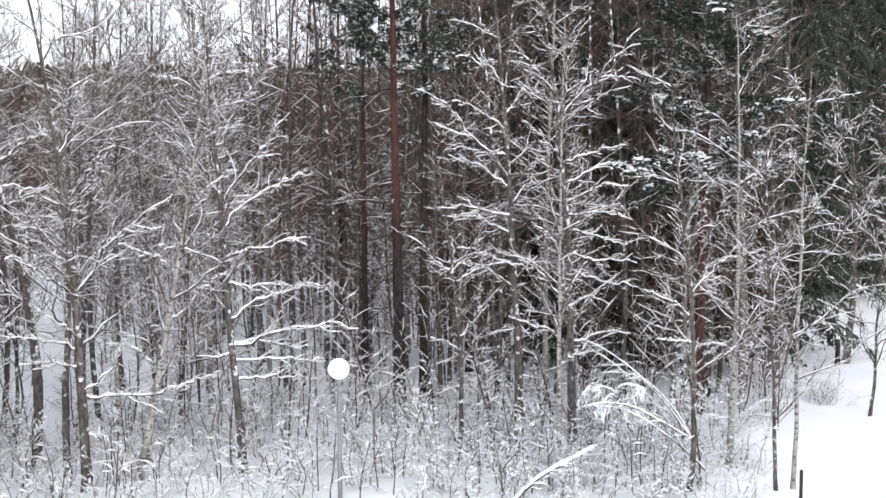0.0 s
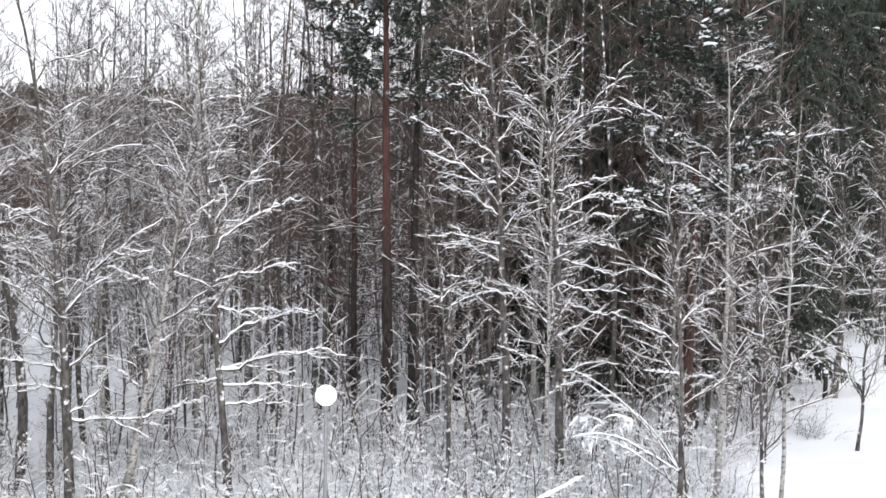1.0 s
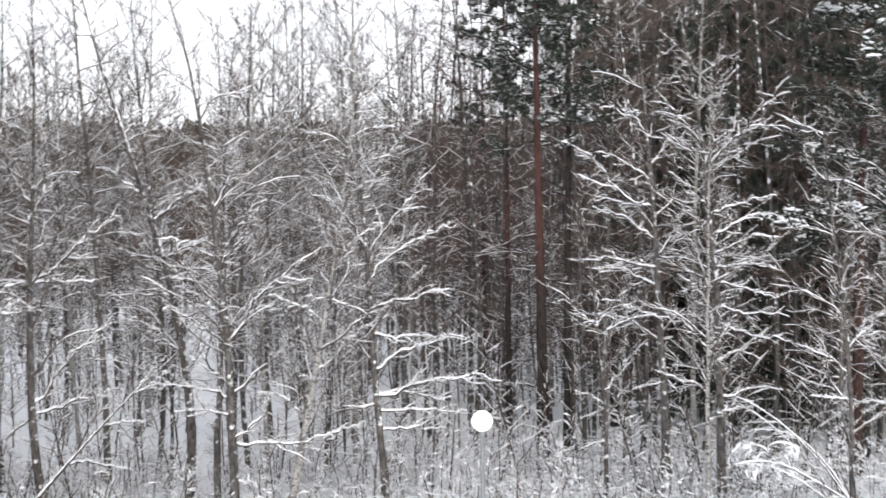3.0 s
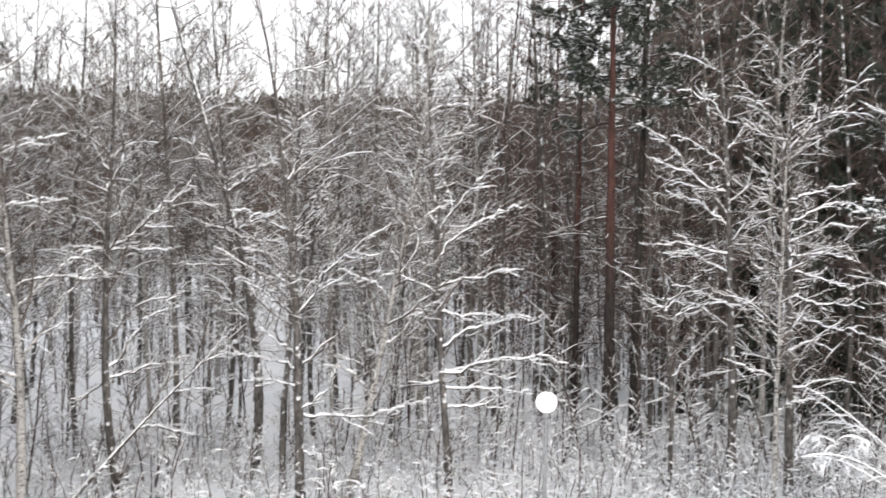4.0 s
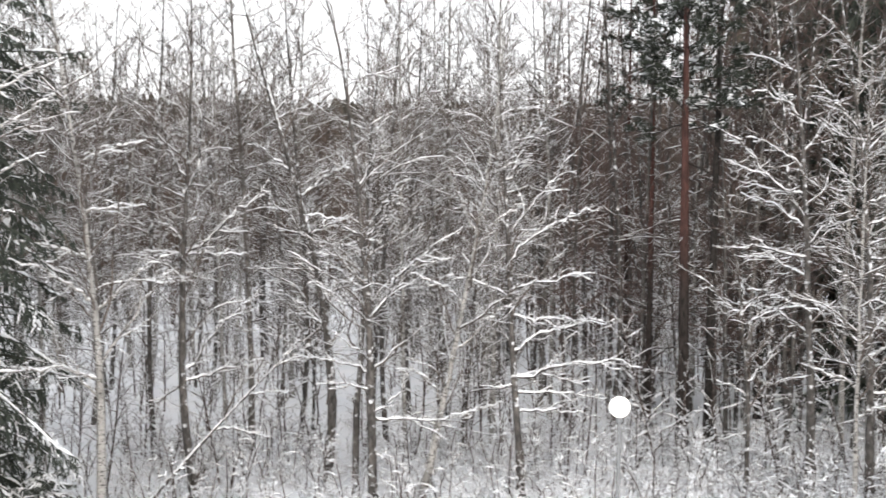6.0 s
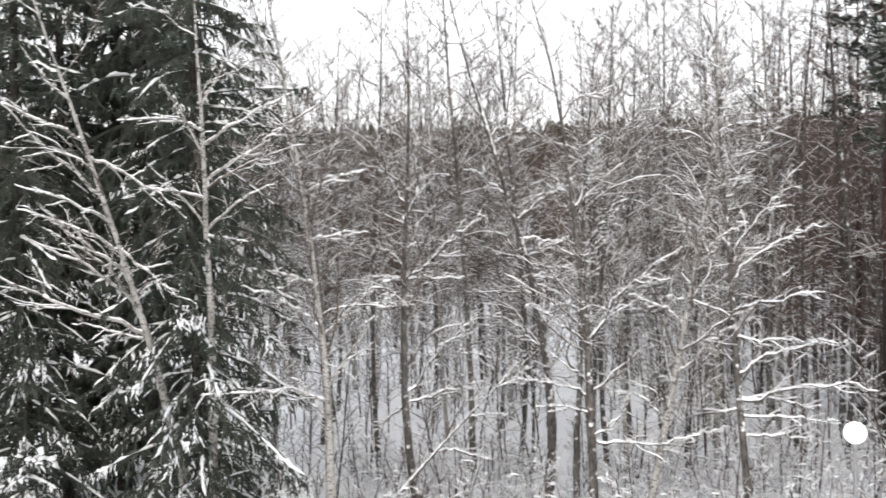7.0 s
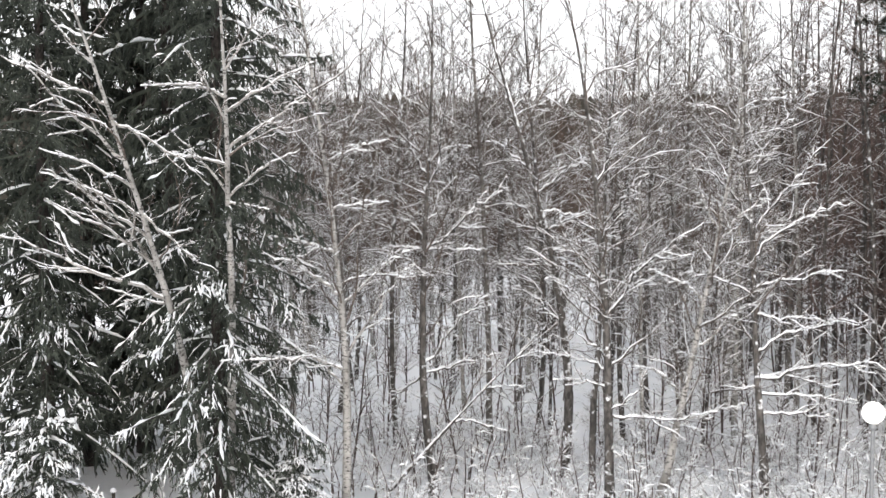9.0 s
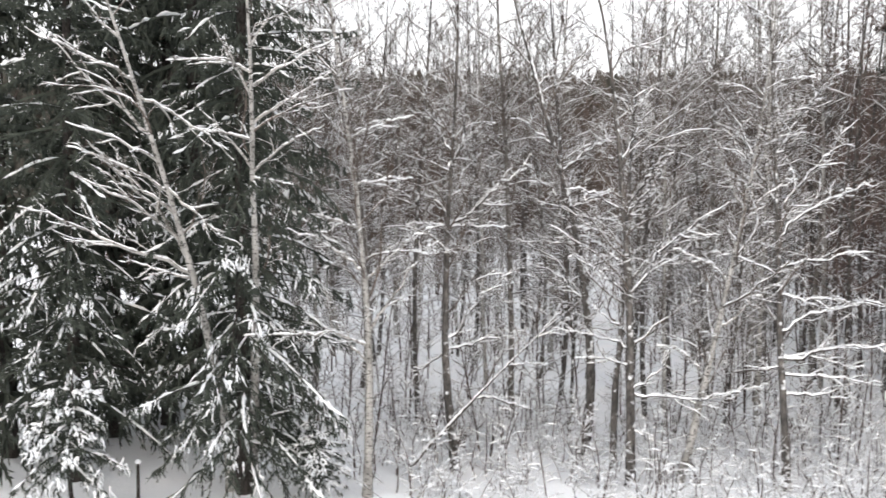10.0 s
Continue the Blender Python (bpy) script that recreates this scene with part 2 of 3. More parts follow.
def broadleaf(x, y, label, r, height, bow, spec, bark=None, wild=8, low=5.0, snow=0.021, dense=1.0, name="", lean=0.0, crook=17):
    """A bare broadleaf tree with the limbs that show, filled with small wild ones; snow lies on all of it."""
    bark = bark or M_DARK
    name = name or ("birch_tree" if bark is M_BIRCH else "broadleaf_tree")
    t = thing(name, x, y, label, "tree", "bare trees at the wood's edge")
    P, R = stem(bow, height, r * 0.86, 26, 1.25, lean)
    R *= RNG.uniform(0.93, 1.07, R.shape)
    part("trunk", mesh_of("trunk", [tubes(P, R, 10)], bark), t)
    A, RA = limbs_of(P, R, spec, 14, crook)
    for i in range(len(A)):
        L, RL = A[i:i + 1], RA[i:i + 1]
        reach = abs(spec[i][1])
        F, RF = grow(L, RL, max(2, int(1.5 * reach + 1)), 0.2, 0.85, 34, 0.5, 9, 0.2, 0.2, 0.004, 0.6, 0.8, 0.022)
        B, RB = grow(L, RL, max(3, int((4.5 * reach + 3) * dense)), 0.08, 0.99, 44, 0.22 + 0.2 / (reach + 0.4), 6, 0.25, 0.26, 0.003, 0.8, 0.7, 0.011)
        G, RG = grow(F, RF, max(3, int(7 * dense)), 0.1, 0.99, 42, 0.4, 5, 0.25, 0.24, 0.003, 0.8, 0.7, 0.009)
        C, RC = grow(B, RB, max(3, int(6 * dense)), 0.1, 0.98, 46, 0.42, 3, 0.25, 0.28, 0.0028, 0.9)
        H, RH = grow(G, RG, max(2, int(4 * dense)), 0.1, 0.98, 46, 0.45, 3, 0.25, 0.28, 0.0028, 0.9)
        ob = part("limb", mesh_of("limb", [tubes(L, RL, 6), tubes(F, RF, 5)], bark), t)
        stuff(part("twig_spray", mesh_of("twig_spray", [tubes(q, w, 3) for q, w in ((B, RB), (G, RG), (C, RC), (H, RH))], M_TWIG), ob, "thin dark twigs dusted with snow"))
        some = RNG.random(len(C)) < 0.6
        more = RNG.random(len(H)) < 0.5
        stuff(part("snow_cover", mesh_of("snow_cover", [snow_on(*finer(*finer(L, RL)), snow, 0.1), snow_on(*finer(F, RF), snow * 0.8, 0.18, 4), snow_on(B, RB, snow * 0.62, 0.25, 4),
             snow_on(G, RG, snow * 0.55, 0.25, 4), snow_on(C[some], RC[some], snow * 0.42, 0.3, 3), snow_on(H[more], RH[more], snow * 0.4, 0.3, 3)], M_SNOW),
             ob, "ridge of fresh snow lying along the limb"))
    wild = int(wild * 3)
    W, RW = wild_limbs(P, R, wild, low * 0.55, height * 0.97, 2.9, 46, 9, 0.3, 0.6, 0.2)
    B, RB = grow(W, RW, 10, 0.1, 0.98, 42, 0.45, 6, 0.3, 0.22, 0.0042, 0.9)
    C, RC = grow(B, RB, 6, 0.15, 0.98, 44, 0.5, 3, 0.2, 0.28, 0.0045, 0.9)
    stuff(part("crown", mesh_of("crown", [tubes(W, RW, 5), tubes(B, RB, 3), tubes(C, RC, 3)], M_TWIG), t, "fine bare twigs of the crown"))
    stuff(part("snow_cover", mesh_of("snow_cover", [snow_on(*finer(W, RW), snow * 0.85, 0.25, 4), snow_on(B, RB, snow * 0.5, 0.3, 4)], M_SNOW), t, "fresh snow lying along the twigs"))
    return t


def blades(P, R, k, size, width, spread):
    """Needle sprays: narrow leaf-like slivers set along the lines P."""
    m = len(P)
    u = RNG.random((m, k))
    p, T, _ = at_u(P, R, u)
    d = unit(T * 0.8 + RNG.normal(0, spread, (m, k, 3)))
    s = unit(np.cross(d, RNG.normal(0, 1, (m, k, 3))))
    L = size * RNG.uniform(0.6, 1.3, (m, k, 1))
    V = np.stack([p - s * width * 0.5, p + d * L * 0.5 + s * width * 0.7, p + d * L, p + d * L * 0.45 - s * width * 0.7], 2)
    F = np.arange(m * k * 4).reshape(-1, 4)
    return V.reshape(-1, 3), F


def hanging(P, R, k, length, n=3):
    """Needle-clad twigs that hang from boughs like a curtain."""
    m = len(P)
    p, T, _ = at_u(P, R, (np.arange(k) + RNG.random((m, k))) / k * 0.98 + 0.02)
    flat = RNG.normal(0, 0.45, (m, k, 3)) * (1, 1, 0.2)
    d = unit(T * 0.45 + flat - 0.75 * Z).reshape(-1, 3)
    size = np.linalg.norm(P[:, -1] - P[:, 0], axis=-1)[:, None].clip(0.4, 2.0) / 2.0
    L = (length * (0.35 + 0.65 * size) * RNG.uniform(0.5, 1.3, (m, k))).ravel()
    C = run(p.reshape(-1, 3), d, L, n, -0.5, 0.08)
    return C, np.full((len(C), n), 0.006)


def fingers(P, share, count, length, width):
    """Snow that has slid into hanging, finger-like tufts on the outer parts of some boughs."""
    P = P[RNG.random(len(P)) < share]
    m = len(P)
    mid = RNG.uniform(0.35, 0.95, (m, 1))
    p, T, _ = at_u(P, np.full(P.shape[:2], 0.01), (mid + RNG.normal(0, 0.09, (m, count))).clip(0.1, 1))
    p = (p + RNG.normal(0, 1, p.shape) * (0.09, 0.09, 0.035)).reshape(-1, 3)
    d = unit(T * 0.55 + RNG.normal(0, 0.4, T.shape) * (1, 1, 0.2) - 0.62 * Z).reshape(-1, 3)
    L = length * RNG.uniform(0.35, 1.25, len(p))
    Q = run(p, d, L, 5, -0.8, 0.22)
    W = np.array((0.9, 1.0, 0.75, 0.5, 0.12))[None] * RNG.uniform(0.45, 1.2, (len(p), 1)) * RNG.uniform(0.6, 1.25, (len(p), 5)) * width
    return tubes(Q, W, 5)


def spruce_meshes(height, reach, z0, whorls, per, snow=0.05, twigs=14, nk=6, big=1.0, load=0.3, n=4, hang=0.3, cut=14.0):
    """A spruce: whorls of drooping boughs hung with needle-clad twigs; load: the share of boughs under snow."""
    P, R = stem((0, height * 0.5, 0.05, height * 0.8), height, 0.0065 * height + 0.03)
    m = whorls * per
    z = z0 + (height - 0.4 - z0) * (np.repeat(np.arange(whorls), per) + RNG.random(m) * 0.8) / whorls
    p, _, r = at_u(P, R, ((z + 0.3) / (height + 0.3)).clip(0, 0.99)[None])
    a = np.arange(m) * 2 * np.pi / per + np.repeat(RNG.random(whorls) * 6, per) + RNG.normal(0, 0.25, m)
    f = (z - z0) / (height - z0)
    keep = (z < cut) | (RNG.random(m) < 0.3)
    m, z, p, r, a, f = int(keep.sum()), z[keep], p[:, keep], r[:, keep], a[keep], f[keep]
    e = np.radians(-4 + 40 * f ** 1.5 + RNG.normal(0, 9, m))
    L = reach * (1 - f) ** 0.75 * RNG.uniform(0.55, 1.15, m) + 0.15
    A = run(p[0], np.stack([np.cos(a) * np.cos(e), np.sin(a) * np.cos(e), np.sin(e)], -1), L, 8, -0.75, 0.06)
    A[:, -1, 2] += 0.05 * L
    RA = np.linspace(1, 0.2, 8)[None] * (0.007 + 0.007 * L)[:, None]
    B, RB = grow(A, RA, twigs, 0.06, 1.0, 48, 0.36, n, -1.0, 0.12, 0.004, 0.4)
    H, RH = hanging(A, RA, twigs, hang, n - 1)
    K, RK = hanging(B, RB, 6, hang * 0.9, n - 1)
    sleeve = lambda q, w: tubes(q, np.linspace(1.0, 0.15, q.shape[1])[None] * RNG.uniform(0.6, 1.3, (len(q), 1)) * w, 3)
    green = [sleeve(B, 0.02 * big), sleeve(H, 0.022 * big), sleeve(K, 0.02 * big), sleeve(A, 0.035 * big),
             blades(B, RB, nk + 2, 0.085 * big, 0.015 * big, 0.9), blades(H, RH, nk, 0.085 * big, 0.015 * big, 0.8), blades(K, RK, nk, 0.085 * big, 0.015 * big, 0.8)]
    lee = lambda q: np.where(q[:, 0, 2] < 6.0, 1.6, 0.6)
    some = RNG.random(len(A)) < (load * 1.6 * lee(A)).clip(0, 0.9)
    few = RNG.random(len(B)) < load * 0.35 * lee(B)
    low = A[A[:, 0, 2] < 7.5]
    white = [snow_on(*finer(A[some], RA[some] + 0.012 * big), snow * 0.5, 0.4, 5), snow_on(B[few], RB[few] + 0.006 * big, snow * 0.4, 0.3, 4),
             fingers(low, min(0.9, load * 1.7), 17, 0.24, snow * 0.4), fingers(A, load * 0.7, 9, 0.18, snow * 0.34)]
    return (mesh_of("trunk", [tubes(P, R, 9)], M_SPRUCE_BARK), mesh_of("branchwork", [tubes(A, RA, 4)], M_SPRUCE_BARK),
            mesh_of("foliage", green, M_SPRUCE, False), mesh_of("snow_cover", white, M_SNOW))


def conifer(meshes, x, y, label, name, group, turn=None, size=1.0):
    t = thing(name, x, y, label, "tree", group, turn)
    t.scale = (size ** 0.6, size ** 0.6, size)
    for key, data in zip(("trunk", "branchwork", "foliage", "snow_cover"), meshes):
        ob = part(key, data, t)
        if key != "trunk":
            stuff(ob)
    return t


def pine_meshes(height, r, bow, crown, count, reach, stubs=8, snow=0.05, nk=16, rise=12, fine=4, heap=0.16, bark=None):
    """A tall pine: bare red trunk with dead stubs, boughs with round needle tufts above."""
    P, R = stem(bow, height, r)
    A, RA = wild_limbs(P, R, count, crown, height * 0.98, reach, rise, 7, 0.02 * rise, 0.45)
    D, RD = wild_limbs(P, R, stubs, 2.0, crown, 1.1, -5, 6, -0.1, 0.9)
    B, RB = grow(A, RA, 8, 0.3, 1.0, 50, 0.38, 4, 0.25, 0.12, 0.004, 0.6)
    C, RC = grow(B, RB, fine, 0.3, 1.0, 45, 0.5, 3, 0.3, 0.12, 0.004, 0.7)
    DB, RDB = grow(D, RD, 4, 0.3, 1, 45, 0.5, 3, -0.1, 0.12, 0.003)
    green = [blades(C, RC, nk, 0.16, 0.021, 0.9), blades(B[:, 1:], RB[:, 1:], nk, 0.16, 0.021, 0.9)]
    laden = np.repeat(RNG.random(len(A)) < 0.42, 8 * fine)
    some = C[laden & (RNG.random(len(C)) < heap * 2.3)]
    tip = np.repeat(some[:, -1], 4, 0)
    way = np.repeat(unit(some[:, -1] - some[:, 0]), 4, 0) * (1, 1, 0.4) + RNG.normal(0, 0.45, (len(tip), 3)) * (1, 1, 0.35)
    tip = tip + RNG.normal(0, 1, tip.shape) * (0.10, 0.10, 0.035)
    size = RNG.uniform(0.25, 1.0, (len(tip), 1)) * snow
    steps = np.array((-1.6, -0.9, 0.0, 0.9, 1.6))
    lumps = tip[:, None] + way[:, None] * steps[:, None] * size[:, None] * 0.8 + (0, 0, 0.03)
    LR = np.array((0.05, 0.7, 1.0, 0.6, 0.05))[None] * size * 0.55
    white = [tubes(lumps, LR, 5), snow_on(A, RA, snow * 0.1, 0.6, 4), snow_on(D, RD, 0.008, 0.55, 4)]
    return (mesh_of("trunk", [tubes(P, R, 10)], bark or M_PINE), mesh_of("boughs", [tubes(A, RA, 5), tubes(B, RB, 4), tubes(C, RC, 3), tubes(D, RD, 4), tubes(DB, RDB, 3)], M_SPRUCE_BARK),
            mesh_of("needles", green, M_PINE_NEEDLE, False), mesh_of("snow_cover", white, M_SNOW))


# ---- ground ----
def ground_height(x, y):
    return 0.10 * np.sin(x * 0.41 + 1.3) * np.cos(y * 0.33) + 0.06 * np.sin(x * 1.1 + y * 0.8) + 0.05 * np.sin(y * 1.7 - x * 0.6)


def ground():
    s = np.linspace(-1, 1, 241)
    g = np.sinh(s * 5.2) / np.sinh(5.2) * 2500
    X, Y = np.meshgrid(g, g + 28, indexing="ij")
    near = np.exp(-((X / 90) ** 2 + ((Y - 28) / 90) ** 2))
    V = np.stack([X, Y, ground_height(X, Y) * near], -1)
    i = (np.arange(240)[:, None] * 241 + np.arange(240)[None]).ravel()
    F = np.stack([i, i + 241, i + 242, i + 1], -1)
    return tagged(new("ground", mesh_of("ground", [(V.reshape(-1, 3), F)], M_SNOW)), "smooth fresh snow over the ground of the wood", "snow", kind="structure")


ground()

# ---- bare trees at the wood's edge ----
BIRCH = "birch with pale bark and snow along its bare branches"
GREY = "bare grey-brown broadleaf tree with snow-laden limbs"
broadleaf(-13.25, 21.39, BIRCH, .13, 15, (-.07, 5.29, -.24, 8.21, -.65, 10.57),
          [(3.6, -2.8, 20, -4), (5.3, -2.1, 28, 30), (6.2, -1.9, 27, 3), (5.0, 2.1, 53, 30), (3.9, 2.9, 59, 52), (7.2, 1.4, 22, -2), (3.2, -2.2, 46, 70), (8.2, 1.6, 36, 9)], M_BIRCH, 8, 7.5)
broadleaf(-12.69, 24.71, "forked grey tree with snow-laden limbs spreading from its fork", .14, 13, (-.22, 6.12, -.01, 9.25, -.01, 11.92),
          [(6.1, 3.0, 33, 47), (6.1, 1.7, 11, 0), (6.1, -1.1, 14, -13), (6.4, -1.3, 67, 61), (3.1, 3.2, 50, 40), (2.9, 2.5, 31, -12), (3.0, -1.6, -38, -58), (7.5, 2.4, 77, 77), (7.9, -2.1, 56, 82)], wild=8, low=7)
broadleaf(-10.29, 27.38, "bare grey tree leaning over at the top, snow on its limbs", .16, 15, (-.21, 5.31, -1.55, 10.09, -1.99, 12.21),
          [(3.5, 1.8, 64, 62), (5.7, -2.7, 59, 45), (6.0, 1.9, 24, -11), (4.1, -1.7, 58, 14), (6.5, 1.4, 35, 22), (7.5, 1.9, 44, 22), (9.7, 1.7, 46, 52), (8.2, -1.4, 44, 6)], wild=7, low=6)
broadleaf(-9.16, 26.61, "thin bare tree standing close beside a thicker trunk", .11, 12, (.14, 3.13, .26, 6.57, .62, 10.79),
          [(4.3, 1.8, 57, 23), (5.1, -1.5, 48, 13), (6.6, 2.5, 52, 67), (8.7, -1.9, 69, 80)], wild=8)
broadleaf(-8.36, 25.57, GREY, .15, 14, (-.19, 3.89, -.32, 7.98, -.96, 10.64),
          [(3.3, -2.0, 32, 3), (2.9, -1.4, 2, 0), (2.3, 1.7, 28, 76), (3.5, -1.4, 58, 41), (2.3, 2.7, -11, 16), (4.4, -2.0, 70, 9), (4.4, 3.5, 54, 43), (6.4, 1.9, 48, 55), (6.6, -1.6, 43, 8), (7.7, 1.9, 61, 81), (1.3, 1.0, -8, -30)], wild=7, low=6)
broadleaf(-4.94, 26.90, "bare tree with long level limbs thick with snow, beside the lamp", .13, 11.5, (-.25, 3.33, -.37, 5.56, -.58, 8.73),
          [(3.2, 3.2, 21, -6), (3.8, 2.8, 29, 4), (3.0, -.9, -7, 4), (2.8, 2.3, -3, -4), (2.3, 2.2, -5, -6), (4.7, 2.0, 2, -11), (5.3, 2.2, 31, 5), (6.0, 2.9, 46, 26), (6.3, 3.2, 65, 40), (5.0, -1.8, 33, 8), (6.9, -2.2, 47, 62), (8.0, 2.9, 57, 48), (3.3, 2.0, -20, -1)], wild=5, low=6, snow=0.0165)
broadleaf(-7.31, 26.16, "pale birch leaning aslant, its twigs white with snow", .12, 12, (.51, 2.76, 1.26, 6.25, 1.61, 9.41),
          [(2.6, -1.6, 54, 11), (3.9, 2.4, 31, 42), (5.0, -1.6, 50, 10), (6.0, 2.2, 58, 41), (6.7, -1.9, 55, 70), (7.6, 2.0, 52, 71), (2.2, 1.7, 9, 23)], M_BIRCH, 8, 4)
broadleaf(1.98, 28.66, "tall bare tree with long snowy limbs before dark conifers", .15, 14, (-.13, 3.59, -.27, 6.86, -.75, 11.65),
          [(6.9, -3.6, 67, 24), (8.4, -1.6, 40, 20), (7.7, -1.6, 13, -7), (6.9, -2.0, 37, 3), (6.2, -1.9, 27, -4), (5.7, -2.0, 31, 2), (9.5, -1.6, 52, 11), (4.9, -1.6, 24, 9), (4.3, -2.0, 45, 0), (6.5, 1.8, 55, 72), (8.8, 1.7, 53, 78)], wild=3, low=8, snow=0.0165)
broadleaf(3.28, 28.38, GREY, .14, 14, (-.1, 3.62, -.19, 7.38, -.64, 10.08),
          [(7.5, -1.6, 57, 37), (7.5, 1.8, 28, 8), (7.0, 1.9, 28, -5), (6.5, 1.8, 27, -7), (5.8, 1.6, -10, -12), (8.4, 3.3, 55, 38), (4.8, 1.9, -34, -3), (5.2, 1.8, -20, 5), (6.2, 1.5, 5, -11), (3.9, -1.9, 57, 26), (8.5, 2.9, 74, 76), (9.1, -2.0, 53, 51), (3.0, 1.6, 20, -11)], wild=4, low=6, snow=0.0165)
broadleaf(.41, 28.33, "slender dark sapling with a forked snowy limb", .07, 8, (-.06, 4.27, -.35, 6.5, -.53, 7.75),
          [(3.1, 1.8, 43, 46), (4.5, -1.6, 58, 25), (2.7, -.9, 40, 19), (4.2, 2.3, 74, -32), (4.8, 1.3, 63, 30)], wild=4, low=4, snow=0.0165)
broadleaf(2.86, 27.11, BIRCH, .07, 11, (0, 4.66, .02, 7.41, .07, 10.11),
          [(3.8, 1.5, 59, -34), (3.3, -1.4, 26, 21), (5.4, -1.1, 56, 26), (2.6, 1.0, 48, 1)], M_BIRCH, 6, snow=0.0165)
broadleaf(5.63, 25.05, GREY, .08, 10, (-.14, 5.54, -.37, 7.44, -.52, 9.33),
          [(5.3, -1.6, 72, 73), (5.5, 1.6, 73, 80), (4.1, -1.3, 39, 13), (4.6, 1.6, 60, 47), (3.5, -.9, 27, -21)], wild=4, snow=0.0165)
broadleaf(6.96, 26.82, BIRCH, .10, 11, (.1, 3.3, .18, 7.0, .1, 9.41),
          [(3.9, -1.4, 55, 45), (5.0, 1.5, 62, 66), (3.0, -1.5, 21, -48), (2.7, 1.6, 42, 48), (6.0, -1.5, 63, 75), (3.3, -1.3, -33, -59)], M_BIRCH, 5, snow=0.0165)
broadleaf(7.67, 25.16, "very thin dark tree at the edge of the open snow", .05, 7.6, (-.12, 3.58, -.2, 6.16, -.29, 7.43), [(3.1, 1.0, 65, 30), (4.4, -1.2, 69, 71)], wild=5, low=3, snow=0.0165)
broadleaf(8.11, 25.32, "very thin birch at the edge of the open snow", .06, 9.6, (.04, 3.56, .12, 7.43, .2, 9.32), [(3.0, 1.2, 57, 31), (4.6, -1.0, 68, 45), (6.2, 1.4, 58, 48)], M_BIRCH, 5, 4, snow=0.0165)
broadleaf(14.62, 40.2, "crooked dark tree standing on the open snow", .16, 10, (.18, 2.6, .17, 5.47, -.16, 9.1), [(5.1, 2.2, 70, 59), (4.7, -2.3, 47, 27), (6.5, -2.7, 48, 68), (3.8, 1.6, 29, 2)], wild=8, low=4)
broadleaf(19.62, 47.55, "dark bare trunk standing beyond the open snow", .17, 13, (.0, 2.6, -.15, 5.5, -.1, 9.1), [(5.1, 2.2, 60, 49), (4.3, -2.3, 37, 27), (6.5, -2.7, 48, 68)], wild=6, low=4, snow=0.0165)
broadleaf(12.56, 32.31, "small dark tree alone on the open snow", .06, 5.8, (.07, 2.33, .09, 4.32, .14, 5.14), [(2.3, 1.2, 58, 31), (3.0, -1.2, 61, 45)], wild=4, low=2)
broadleaf(-16.08, 20.81, "upright birch with pale bark before a dark spruce", .15, 14, (.04, 6.09, -.02, 9.4, -.12, 11.8),
          [(7.5, 1.9, 48, 17), (8.5, 2.4, 44, 31), (9.3, 2.2, 33, 18), (10.1, 1.6, 63, 52), (7.6, -1.8, 52, 39), (9.0, -1.9, 69, 51), (9.6, -1.8, 16, -1), (5.3, -1.1, 48, 27), (8.2, -1.4, 12, 4), (7.4, .9, 0, -17)], M_BIRCH, 2, 9, 0.014, dense=0.4, lean=-0.26, crook=9)
broadleaf(-16.40, 20.43, "leaning birch with long thin snowy limbs before dark spruces", .14, 14, (-.42, 3.7, -1.1, 6.4, -2.45, 11.5),
          [(5.2, -1.7, 15, 12), (5.3, -3.8, 19, 24), (6.0, -2.7, 50, 19), (6.6, -2.7, 43, 32), (7.1, -2.3, 39, 18), (7.7, -2.0, 34, 14), (8.3, -2.9, 42, 49), (9.4, -2.4, 25, 24), (9.1, 2.4, -26, -41), (7.2, 2.0, -46, -31), (10.2, -1.4, 45, 64), (5.6, -3.0, 65, 18)], M_BIRCH, 2, 9, 0.014, dense=0.35, lean=-0.26, crook=9)

# ---- conifers ----
RNG = np.random.default_rng(21)
CONIFERS = "conifers"
big = spruce_meshes(24, 3.4, 1.2, 58, 6, 0.062, 11, 2, 1.15, 0.27, 4, 0.36, 13.5)
conifer(big, -15.93, 20.34, "tall dark green spruce with snow on drooping boughs", "spruce_tree", CONIFERS)
wide = spruce_meshes(23, 3.2, 1.9, 46, 6, 0.060, 9, 2, 1.3, 0.20, 4, 0.36, 13.5)
conifer(wide, -20.3, 19.4, "dark spruce with bare lower trunk and patchy snow", "spruce_tree", CONIFERS)
back = spruce_meshes(20, 3.1, 1.0, 25, 5, 0.05, 8, 1, 2.0, 0.06, 3, 0.46, 15.0)
for x, y, turn in ((-23.5, 20.2, 40), (-22.0, 24.5, 200), (-19.9, 23.4, 90), (-24.5, 17.5, 12), (-22.6, 26.5, 72), (-22.4, 22.8, 205),
                   (21.9, 65, 10), (27.9, 67, 130), (12.0, 45, 250), (9.0, 43.5, 60), (6.0, 46, 310), (25.0, 71, 20), (3.4, 43, 150), (18.1, 62, 100), (33, 75, 20), (10, 51, 10),
                   (7.6, 40, 220), (4.9, 38.5, 300), (11.2, 40.5, 340), (30.5, 70, 80), (13.6, 42.8, 45), (20.5, 57, 115), (23.6, 62, 205), (27.4, 63, 265), (18.4, 57.5, 50), (16.6, 52, 310)):
    conifer(back, x, y, "dark spruce deep in the wood, lightly snowed", "spruce_tree", CONIFERS, turn, 1.1 + (turn % 7) * 0.06)
